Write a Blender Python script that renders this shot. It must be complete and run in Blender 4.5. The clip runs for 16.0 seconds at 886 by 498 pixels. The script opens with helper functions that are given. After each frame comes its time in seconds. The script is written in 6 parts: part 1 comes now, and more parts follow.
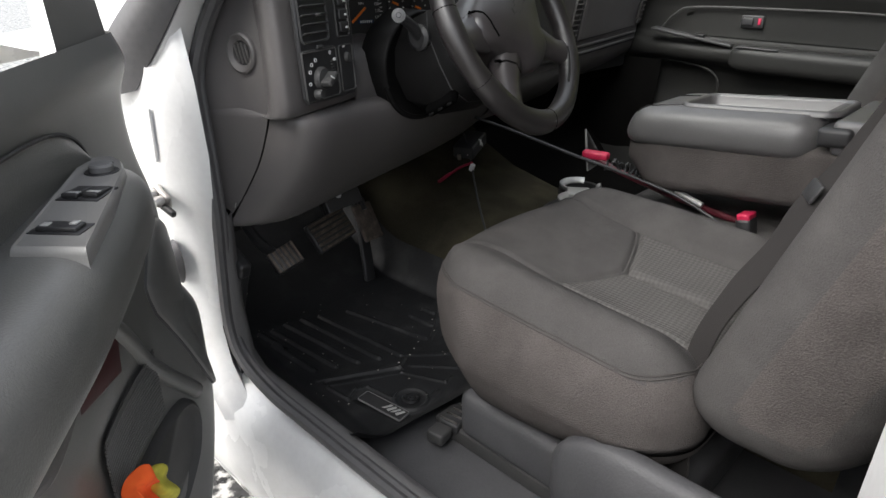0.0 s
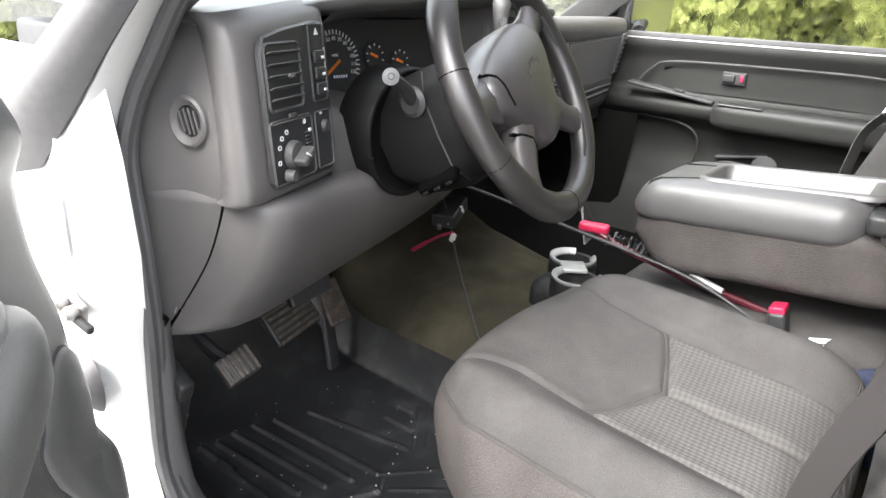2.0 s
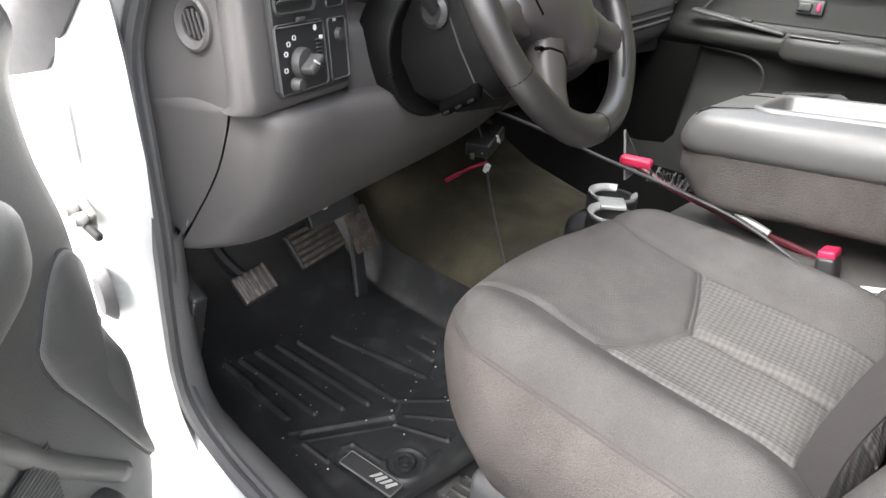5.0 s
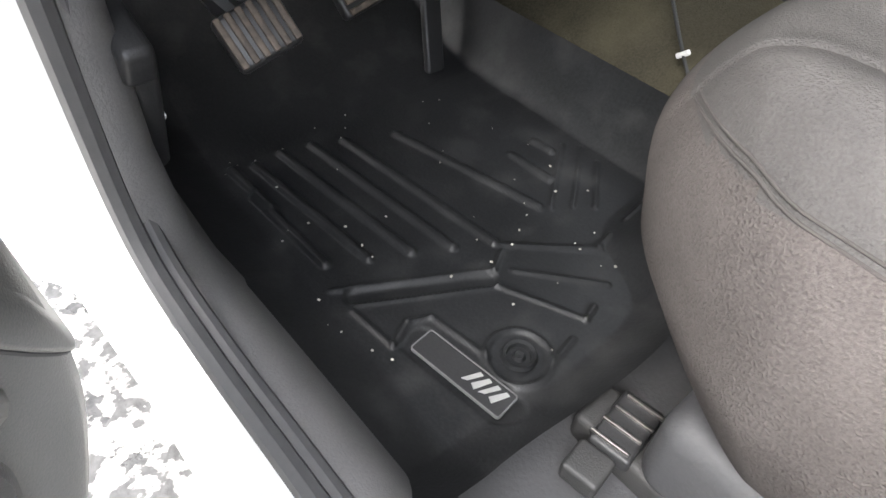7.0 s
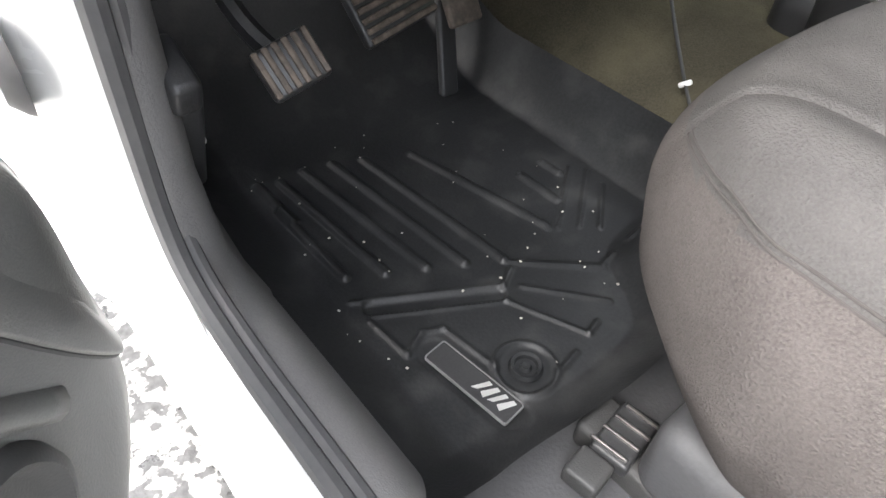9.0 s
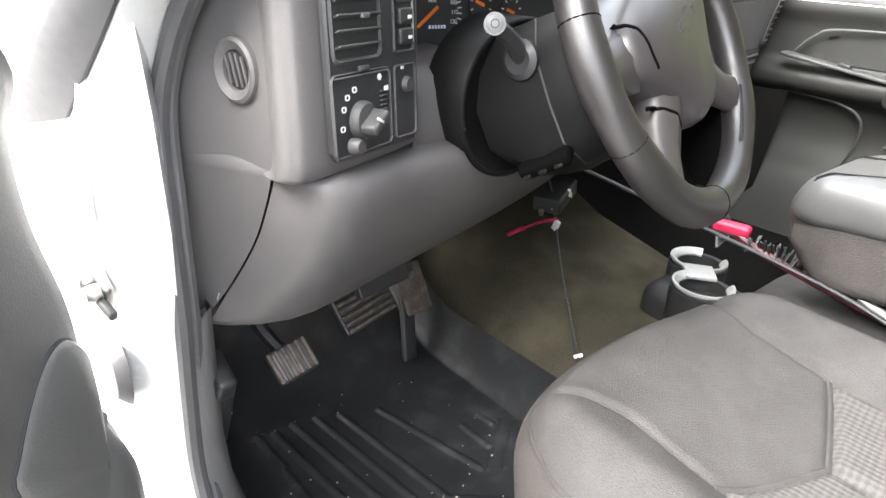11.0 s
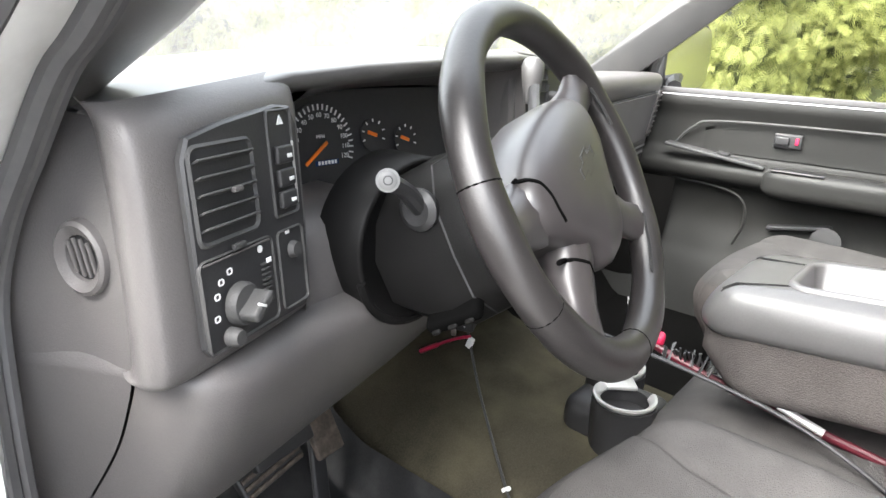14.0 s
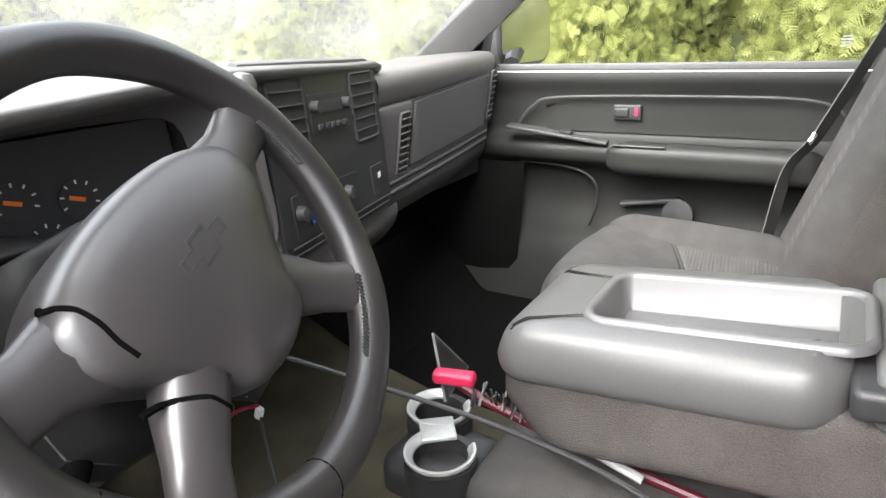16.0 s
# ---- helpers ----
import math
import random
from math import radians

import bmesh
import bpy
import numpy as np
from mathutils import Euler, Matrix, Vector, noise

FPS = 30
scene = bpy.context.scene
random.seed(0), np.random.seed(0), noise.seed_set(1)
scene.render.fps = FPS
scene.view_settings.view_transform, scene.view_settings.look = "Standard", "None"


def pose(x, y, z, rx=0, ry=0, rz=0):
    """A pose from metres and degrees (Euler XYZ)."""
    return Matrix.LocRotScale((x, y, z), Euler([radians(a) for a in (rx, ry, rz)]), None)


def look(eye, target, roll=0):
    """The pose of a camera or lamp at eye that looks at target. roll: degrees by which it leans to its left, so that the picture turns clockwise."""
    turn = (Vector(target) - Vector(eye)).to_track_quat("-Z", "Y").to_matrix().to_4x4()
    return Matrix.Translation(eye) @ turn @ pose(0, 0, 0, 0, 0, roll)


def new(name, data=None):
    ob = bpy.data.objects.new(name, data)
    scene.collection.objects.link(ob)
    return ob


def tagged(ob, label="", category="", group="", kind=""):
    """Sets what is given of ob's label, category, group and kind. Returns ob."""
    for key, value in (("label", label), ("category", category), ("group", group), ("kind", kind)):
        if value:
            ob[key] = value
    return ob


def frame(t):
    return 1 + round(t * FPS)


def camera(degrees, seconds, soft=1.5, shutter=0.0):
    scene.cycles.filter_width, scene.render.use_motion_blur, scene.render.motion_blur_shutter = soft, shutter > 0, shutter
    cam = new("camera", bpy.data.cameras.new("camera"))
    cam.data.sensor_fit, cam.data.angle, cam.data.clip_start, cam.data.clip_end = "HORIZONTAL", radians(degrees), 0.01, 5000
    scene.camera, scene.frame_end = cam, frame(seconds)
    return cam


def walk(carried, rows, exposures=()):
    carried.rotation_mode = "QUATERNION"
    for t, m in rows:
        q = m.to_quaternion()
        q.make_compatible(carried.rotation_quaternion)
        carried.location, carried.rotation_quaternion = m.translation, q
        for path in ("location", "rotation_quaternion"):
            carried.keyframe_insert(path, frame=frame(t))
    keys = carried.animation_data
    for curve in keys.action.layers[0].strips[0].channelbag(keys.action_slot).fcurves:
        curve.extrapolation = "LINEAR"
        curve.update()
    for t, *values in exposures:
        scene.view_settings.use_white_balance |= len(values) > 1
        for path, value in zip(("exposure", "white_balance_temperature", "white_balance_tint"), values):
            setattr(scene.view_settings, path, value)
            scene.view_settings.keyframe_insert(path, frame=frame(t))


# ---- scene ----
cam = camera(70.0, 16.0)
PATH = [
    (0, (-1.236, -0.566, 1.301), (0.076, 0.691, 0.464), 0.6),
    (0.5, (-1.225, -0.481, 1.286), (0.149, 0.697, 0.434), 1.7),
    (1, (-1.134, -0.425, 1.296), (0.223, 0.801, 0.487), 1.7),
    (1.5, (-1.114, -0.377, 1.303), (0.292, 0.839, 0.565), 2.4),
    (2, (-1.132, -0.368, 1.312), (0.33, 0.781, 0.575), 2.9),
    (2.5, (-1.141, -0.358, 1.296), (0.349, 0.743, 0.542), 3.1),
    (3, (-1.143, -0.378, 1.279), (0.325, 0.73, 0.493), 3.1),
    (3.2, (-1.14, -0.382, 1.285), (0.306, 0.729, 0.464), 3.3),
    (5.3, (-1.08, -0.389, 1.277), (0.212, 0.829, 0.356), 3.3),
    (5.5, (-1.075, -0.351, 1.255), (0.229, 0.834, 0.309), 3.8),
    (6, (-0.991, -0.154, 1.205), (0.246, 0.952, 0.089), 5.6),
    (6.5, (-0.925, -0.079, 1.114), (0.152, 0.938, -0.23), 4.0),
    (7, (-0.902, -0.094, 1.056), (0.058, 0.904, -0.387), 4.5),
    (7.5, (-0.897, -0.104, 1.054), (0.011, 0.91, -0.412), 4.3),
    (8, (-0.901, -0.107, 1.059), (0.02, 0.915, -0.394), 4.4),
    (8.2, (-0.903, -0.108, 1.061), (0.02, 0.92, -0.384), 4.3),
    (10.3, (-0.977, -0.104, 1.229), (0.197, 0.994, 0.038), 6.4),
    (10.5, (-0.986, -0.143, 1.26), (0.229, 1.022, 0.179), 5.8),
    (11, (-1.01, -0.267, 1.278), (0.212, 1.073, 0.435), 3.9),
    (11.5, (-1.019, -0.306, 1.305), (0.18, 1.138, 0.613), 2.7),
    (12, (-1.021, -0.315, 1.308), (0.194, 1.147, 0.687), 2.0),
    (12.5, (-1.014, -0.327, 1.31), (0.209, 1.13, 0.692), 1.3),
    (13, (-1.005, -0.344, 1.319), (0.277, 1.066, 0.709), 1.9),
    (13.5, (-0.985, -0.307, 1.321), (0.374, 1.02, 0.693), 2.2),
    (14, (-0.944, -0.206, 1.332), (0.524, 1.004, 0.716), 2.6),
    (14.5, (-0.906, -0.175, 1.346), (0.649, 0.938, 0.76), 2.7),
    (15, (-0.757, -0.226, 1.355), (0.853, 0.799, 0.757), 1.2),
    (15.5, (-0.675, -0.255, 1.362), (0.927, 0.732, 0.684), -1.4),
    (16, (-0.667, -0.271, 1.362), (0.919, 0.741, 0.682), -3.0),
]

EXPO = [(0.0, 1.62), (0.4, 2.38), (0.9, 3.1), (1.5, 3.22), (3.2, 3.22), (5.5, 3.17), (6.5, 3.15), (7.2, 3.27), (8.2, 3.27), (10.3, 3.62), (11.0, 3.67), (12.5, 3.45), (13.5, 3.49), (14.0, 3.52), (14.5, 3.42), (15.2, 3.25), (16.0, 3.25)]
walk(cam, [(t, look(eye, target, roll)) for t, eye, target, roll in PATH], EXPO)

# ---- world and light ----
world = bpy.data.worlds.new("sky")
scene.world = world
world.use_nodes = True
wn = world.node_tree
wn.nodes.clear()
sky = wn.nodes.new("ShaderNodeTexSky")
sky.sky_type, sky.sun_disc = "NISHITA", False
sky.sun_elevation, sky.sun_rotation = radians(48), radians(-70)
sky.air_density, sky.dust_density, sky.ozone_density = 1.0, 4.0, 1.0
soft_sky = wn.nodes.new("ShaderNodeHueSaturation")
soft_sky.inputs["Saturation"].default_value = 0.30
bg = wn.nodes.new("ShaderNodeBackground")
bg.inputs["Strength"].default_value = 0.15
wout = wn.nodes.new("ShaderNodeOutputWorld")
wn.links.new(sky.outputs[0], soft_sky.inputs["Color"])
wn.links.new(soft_sky.outputs[0], bg.inputs["Color"])
wn.links.new(bg.outputs[0], wout.inputs["Surface"])
sun_data = bpy.data.lights.new("sun", "SUN")
sun_data.energy, sun_data.angle, sun_data.color = 0.6, radians(25), (1.0, 0.98, 0.95)
sun = new("sun", sun_data)
sun.matrix_world = look((-4.0, -1.6, 5.0), (0, 0.1, 0.4))


# ---- geometry helpers: a shape is (vertices, faces) ----
def shape(verts, faces):
    return [Vector(v) for v in verts], [tuple(f) for f in faces]


def joined(*shapes):
    verts, faces = [], []
    for v, f in shapes:
        k = len(verts)
        verts += v
        faces += [tuple(i + k for i in g) for g in f]
    return verts, faces


def moved(s, m):
    return [m @ v for v in s[0]], list(s[1])


def loft(rings, closed=False, cap=False):
    """Skin between rings of points; closed: each ring is a loop."""
    n = len(rings[0])
    verts = [Vector(p) for r in rings for p in r]
    faces = []
    for i in range(len(rings) - 1):
        for j in range(n if closed else n - 1):
            a, b = i * n + j, i * n + (j + 1) % n
            faces.append((a, b, b + n, a + n))
    if cap:
        faces.append(tuple(range(n - 1, -1, -1)))
        faces.append(tuple(range((len(rings) - 1) * n, len(rings) * n)))
    return verts, faces


def spline(points, steps=8, closed=False):
    """Catmull-Rom through the points."""
    pts = [Vector(p) for p in points]
    n = len(pts)
    out = []
    for i in range(n if closed else n - 1):
        if closed:
            a, b, c, d = (pts[(i + k) % n] for k in (-1, 0, 1, 2))
        else:
            a, b, c, d = pts[max(i - 1, 0)], pts[i], pts[i + 1], pts[min(i + 2, n - 1)]
        for k in range(steps):
            t = k / steps
            out.append(0.5 * ((2 * b) + (c - a) * t + (2 * a - 5 * b + 4 * c - d) * t * t + (3 * b - a - 3 * c + d) * t ** 3))
    if not closed:
        out.append(pts[-1])
    return out


def tube(path, r, n=10, closed=False, flat=1.0):
    """A tube along the path; r: one radius or one for each point; flat: squeeze across."""
    pts = [Vector(p) for p in path]
    rings, side = [], None
    for i, p in enumerate(pts):
        if closed:
            d = (pts[(i + 1) % len(pts)] - pts[i - 1]).normalized()
        else:
            d = (pts[min(i + 1, len(pts) - 1)] - pts[max(i - 1, 0)]).normalized()
        if side is None:
            side = d.orthogonal().normalized()
        side = (side - d * side.dot(d)).normalized()
        up = d.cross(side)
        q = r[i] if isinstance(r, (list, tuple)) else r
        rings.append([p + side * (q * math.cos(2 * math.pi * k / n)) + up * (q * flat * math.sin(2 * math.pi * k / n)) for k in range(n)])
    if closed:
        rings.append(rings[0])
        return loft(rings, True)
    return loft(rings, True, True)


def rbox(size, r=0.004, seg=2, m=None):
    """A box with rounded edges, centred at 0."""
    hx, hy, hz = (max(v / 2, 1e-4) for v in size)
    r = min(r, hx, hy, hz)
    key, verts, faces = {}, [], []
    lin = [k / seg for k in range(seg + 1)]

    def axis(h):
        core = h - r
        return [(-core, -1 + t) for t in lin] + [(core, t) for t in lin]

    def vert(c):
        p = Vector((c[0][0], c[1][0], c[2][0]))
        d = Vector((c[0][1], c[1][1], c[2][1]))
        d = Vector([math.tan(v * math.pi / 4) for v in d])
        d = d.normalized() * r if d.length else d
        q = p + d
        k = (round(q.x, 6), round(q.y, 6), round(q.z, 6))
        if k not in key:
            key[k] = len(verts)
            verts.append(q)
        return key[k]
    ax = [axis(hx), axis(hy), axis(hz)]
    m1 = len(ax[0])
    for fixed in range(3):
        a, b = [(1, 2), (2, 0), (0, 1)][fixed]
        for sgn in (-1, 1):
            end = ((hx, hy, hz)[fixed] - r) * sgn
            for i in range(m1 - 1):
                for j in range(m1 - 1):
                    quad = []
                    for di, dj in ((0, 0), (1, 0), (1, 1), (0, 1)):
                        c = [None] * 3
                        c[fixed], c[a], c[b] = (end, sgn), ax[a][i + di], ax[b][j + dj]
                        quad.append(vert(c))
                    quad = list(dict.fromkeys(quad))
                    if len(quad) > 2:
                        faces.append(tuple(quad if sgn > 0 else quad[::-1]))
    s = (verts, faces)
    return moved(s, m) if m is not None else s


def blob(size, r, n=(16, 16, 8), f=None):
    """A finely divided rounded block, centred at 0, bent by f."""
    h = [v / 2 for v in size]
    key, verts, faces = {}, [], []

    def vert(c):
        p = Vector([c[k] * h[k] for k in range(3)])
        core = Vector([max(-(h[k] - r[k]), min(h[k] - r[k], p[k])) for k in range(3)])
        d = Vector([(p[k] - core[k]) / r[k] for k in range(3)])
        if d.length > 1e-9:
            big = max(abs(v) for v in d)
            d = d * (big / d.length)
        q = core + Vector([d[k] * r[k] for k in range(3)])
        k = (round(q.x, 5), round(q.y, 5), round(q.z, 5))
        if k not in key:
            key[k] = len(verts)
            verts.append(q)
        return key[k]
    for fixed in range(3):
        a, b = [(1, 2), (2, 0), (0, 1)][fixed]
        for sgn in (-1, 1):
            for i in range(n[a]):
                for j in range(n[b]):
                    quad = []
                    for di, dj in ((0, 0), (1, 0), (1, 1), (0, 1)):
                        c = [0, 0, 0]
                        c[fixed], c[a], c[b] = sgn, 2 * (i + di) / n[a] - 1, 2 * (j + dj) / n[b] - 1
                        quad.append(vert(c))
                    quad = list(dict.fromkeys(quad))
                    if len(quad) > 2:
                        faces.append(tuple(quad if sgn > 0 else quad[::-1]))
    if f:
        verts = [Vector(f(v)) for v in verts]
    return verts, faces


def lathe(profile, n=24, m=None):
    """Turn (radius, height) pairs round the z axis."""
    rings = [[(r * math.cos(2 * math.pi * k / n), r * math.sin(2 * math.pi * k / n), z) for k in range(n)] for r, z in profile]
    s = loft(rings, True, True)
    return moved(s, m) if m is not None else s


def plate(outline, depth, m=None, chamfer=0.0):
    """A flat plate of the given outline in x and z, front at y = 0, back at y = depth; chamfer rounds the front rim."""
    c = Vector((sum(p[0] for p in outline) / len(outline), 0, sum(p[1] for p in outline) / len(outline)))
    pts = [Vector((p[0], 0, p[1])) for p in outline]
    rings = [[p + Vector((0, depth, 0)) for p in pts], [p + Vector((0, chamfer, 0)) for p in pts]]
    if chamfer:
        rings.append([p + (c - p).normalized() * chamfer for p in pts])
    s = loft(rings, True, True)
    return moved(s, m) if m is not None else s


def rrect(w, h, r, seg=4):
    """Outline of a rounded rectangle, centred."""
    out = []
    for cx, cz, a0 in ((w / 2 - r, h / 2 - r, 0), (-w / 2 + r, h / 2 - r, 90), (-w / 2 + r, -h / 2 + r, 180), (w / 2 - r, -h / 2 + r, 270)):
        for k in range(seg + 1):
            a = radians(a0 + 90 * k / seg)
            out.append((cx + r * math.cos(a), cz + r * math.sin(a)))
    return out


def frame_ring(outer, inner, depth, m=None, proud=0.0):
    """A flat frame between two outlines with the same number of points."""
    o = [Vector((p[0], 0, p[1])) for p in outer]
    i = [Vector((p[0], 0, p[1])) for p in inner]
    d = Vector((0, depth, 0))
    s = loft([[p + d for p in o], o, [(a * 0.5 + b * 0.5) - Vector((0, proud, 0)) for a, b in zip(o, i)], i, [p + d for p in i]], True)
    return moved(s, m) if m is not None else s


def basis(origin, xdir, zdir=(0, 0, 1)):
    """A frame whose x runs along xdir, y into the surface, z up."""
    x = Vector(xdir).normalized()
    y = Vector(zdir).cross(x).normalized()
    z = x.cross(y)
    m = Matrix((x, y, z)).transposed().to_4x4()
    return Matrix.Translation(origin) @ m


def thing(name, label, category, at=(0, 0, 0), group="", kind=""):
    ob = new(name)
    ob.location = at
    ob.empty_display_size = 0.05
    return tagged(ob, label, category, group, kind)


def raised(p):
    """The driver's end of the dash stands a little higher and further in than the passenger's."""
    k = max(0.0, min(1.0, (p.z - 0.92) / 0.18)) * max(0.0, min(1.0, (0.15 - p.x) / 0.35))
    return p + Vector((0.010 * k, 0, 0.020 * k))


BUILD = {"bend": None}


def part(name, s, material, parent=None, label="", sharp=35, sub=0, kind=""):
    """Link a shape as one mesh object, under a thing or a part."""
    me = bpy.data.meshes.new(name)
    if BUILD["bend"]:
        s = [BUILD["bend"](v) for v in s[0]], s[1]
    me.from_pydata([tuple(v) for v in s[0]], [], s[1])
    bm = bmesh.new()
    bm.from_mesh(me)
    bmesh.ops.recalc_face_normals(bm, faces=bm.faces)
    bm.to_mesh(me)
    bm.free()
    for p in me.polygons:
        p.use_smooth = True
    if sharp < 180:
        me.set_sharp_from_angle(angle=radians(sharp))
    for mt in material if isinstance(material, (list, tuple)) else [material]:
        me.materials.append(mt)
    ob = new(name, me)
    if parent is not None:
        ob.parent = parent
        if parent.data is None:
            ob.matrix_parent_inverse = Matrix.Translation(-parent.location)
    if sub:
        md = ob.modifiers.new("round", "SUBSURF")
        md.levels = md.render_levels = sub
    return tagged(ob, label, "", "", kind)


# ---- materials ----
def stuff(name, color, rough=0.6, metal=0.0, vary=0.12, scale=3.0, fine=120.0, bump=0.1, spec=0.5, dust_or_glint=None, dust_or_glint_amount=0.0, clear=0.0, edge=(0.45, 0.75)):
    """A surface with two scales of variation; dust: a second colour that gathers in soft patches."""
    mt = bpy.data.materials.new(name)
    mt.use_nodes = True
    nt = mt.node_tree
    b = nt.nodes["Principled BSDF"]
    co = nt.nodes.new("ShaderNodeTexCoord")
    big = nt.nodes.new("ShaderNodeTexNoise")
    big.inputs["Scale"].default_value, big.inputs["Detail"].default_value = scale, 5
    small = nt.nodes.new("ShaderNodeTexNoise")
    small.inputs["Scale"].default_value, small.inputs["Detail"].default_value = fine, 3
    nt.links.new(co.outputs["Object"], big.inputs["Vector"])
    nt.links.new(co.outputs["Object"], small.inputs["Vector"])
    add = nt.nodes.new("ShaderNodeMath")
    add.operation = "ADD"
    nt.links.new(big.outputs["Fac"], add.inputs[0])
    nt.links.new(small.outputs["Fac"], add.inputs[1])
    ramp = nt.nodes.new("ShaderNodeMapRange")
    ramp.inputs["From Min"].default_value, ramp.inputs["From Max"].default_value = 0.7, 1.3
    ramp.inputs["To Min"].default_value, ramp.inputs["To Max"].default_value = 1 - vary, 1 + vary
    nt.links.new(add.outputs[0], ramp.inputs["Value"])
    mul = nt.nodes.new("ShaderNodeMix")
    mul.data_type, mul.blend_type = "RGBA", "MULTIPLY"
    mul.inputs["Factor"].default_value = 1.0
    mul.inputs["A"].default_value = (*color, 1)
    nt.links.new(ramp.outputs[0], mul.inputs["B"])
    out = mul.outputs["Result"]
    if dust_or_glint:
        dn = nt.nodes.new("ShaderNodeTexNoise")
        dn.inputs["Scale"].default_value, dn.inputs["Detail"].default_value = scale * 2.3, 6
        nt.links.new(co.outputs["Object"], dn.inputs["Vector"])
        dr = nt.nodes.new("ShaderNodeMapRange")
        dr.inputs["From Min"].default_value, dr.inputs["From Max"].default_value = edge
        dr.inputs["To Min"].default_value, dr.inputs["To Max"].default_value = 0.0, dust_or_glint_amount
        nt.links.new(dn.outputs["Fac"], dr.inputs["Value"])
        mx = nt.nodes.new("ShaderNodeMix")
        mx.data_type = "RGBA"
        nt.links.new(dr.outputs[0], mx.inputs["Factor"])
        nt.links.new(out, mx.inputs["A"])
        mx.inputs["B"].default_value = (*dust_or_glint, 1)
        out = mx.outputs["Result"]
    nt.links.new(out, b.inputs["Base Color"])
    rr = nt.nodes.new("ShaderNodeMapRange")
    rr.inputs["From Min"].default_value, rr.inputs["From Max"].default_value = 0.3, 0.7
    rr.inputs["To Min"].default_value, rr.inputs["To Max"].default_value = max(0.02, rough - 0.06), min(1, rough + 0.06)
    nt.links.new(big.outputs["Fac"], rr.inputs["Value"])
    nt.links.new(rr.outputs[0], b.inputs["Roughness"])
    b.inputs["Metallic"].default_value = metal
    b.inputs["Specular IOR Level"].default_value = spec
    b.inputs["Coat Weight"].default_value = clear
    if bump:
        bp = nt.nodes.new("ShaderNodeBump")
        bp.inputs["Strength"].default_value, bp.inputs["Distance"].default_value = bump, 0.002
        nt.links.new(small.outputs["Fac"], bp.inputs["Height"])
        nt.links.new(bp.outputs[0], b.inputs["Normal"])
    return mt


def knit(name, color, cell=0.0085):
    """Cloth with a raised lozenge weave."""
    mt = stuff(name, color, 0.95, vary=0.15, scale=9, fine=500, bump=0.0, spec=0.15)
    nt = mt.node_tree
    b = nt.nodes["Principled BSDF"]
    co = nt.nodes.new("ShaderNodeTexCoord")
    rot = nt.nodes.new("ShaderNodeMapping")
    rot.inputs["Rotation"].default_value = (0, 0, radians(38))
    nt.links.new(co.outputs["Object"], rot.inputs["Vector"])
    sep = nt.nodes.new("ShaderNodeSeparateXYZ")
    nt.links.new(rot.outputs[0], sep.inputs[0])
    waves = []
    for k in ("X", "Y"):
        sc = nt.nodes.new("ShaderNodeMath")
        sc.operation = "MULTIPLY"
        sc.inputs[1].default_value = 2 * math.pi / cell
        nt.links.new(sep.outputs[k], sc.inputs[0])
        si = nt.nodes.new("ShaderNodeMath")
        si.operation = "SINE"
        nt.links.new(sc.outputs[0], si.inputs[0])
        waves.append(si)
    pr = nt.nodes.new("ShaderNodeMath")
    pr.operation = "MULTIPLY"
    nt.links.new(waves[0].outputs[0], pr.inputs[0])
    nt.links.new(waves[1].outputs[0], pr.inputs[1])
    bp = nt.nodes.new("ShaderNodeBump")
    bp.inputs["Strength"].default_value, bp.inputs["Distance"].default_value = 0.4, 0.0015
    nt.links.new(pr.outputs[0], bp.inputs["Height"])
    nt.links.new(bp.outputs[0], b.inputs["Normal"])
    old = b.inputs["Base Color"].links[0].from_socket
    dk = nt.nodes.new("ShaderNodeMapRange")
    dk.inputs["From Min"].default_value, dk.inputs["From Max"].default_value = -0.6, 0.6
    dk.inputs["To Min"].default_value, dk.inputs["To Max"].default_value = 0.78, 1.08
    nt.links.new(pr.outputs[0], dk.inputs["Value"])
    mx = nt.nodes.new("ShaderNodeMix")
    mx.data_type, mx.blend_type = "RGBA", "MULTIPLY"
    mx.inputs["Factor"].default_value = 1.0
    nt.links.new(old, mx.inputs["A"])
    nt.links.new(dk.outputs[0], mx.inputs["B"])
    nt.links.new(mx.outputs["Result"], b.inputs["Base Color"])
    return mt


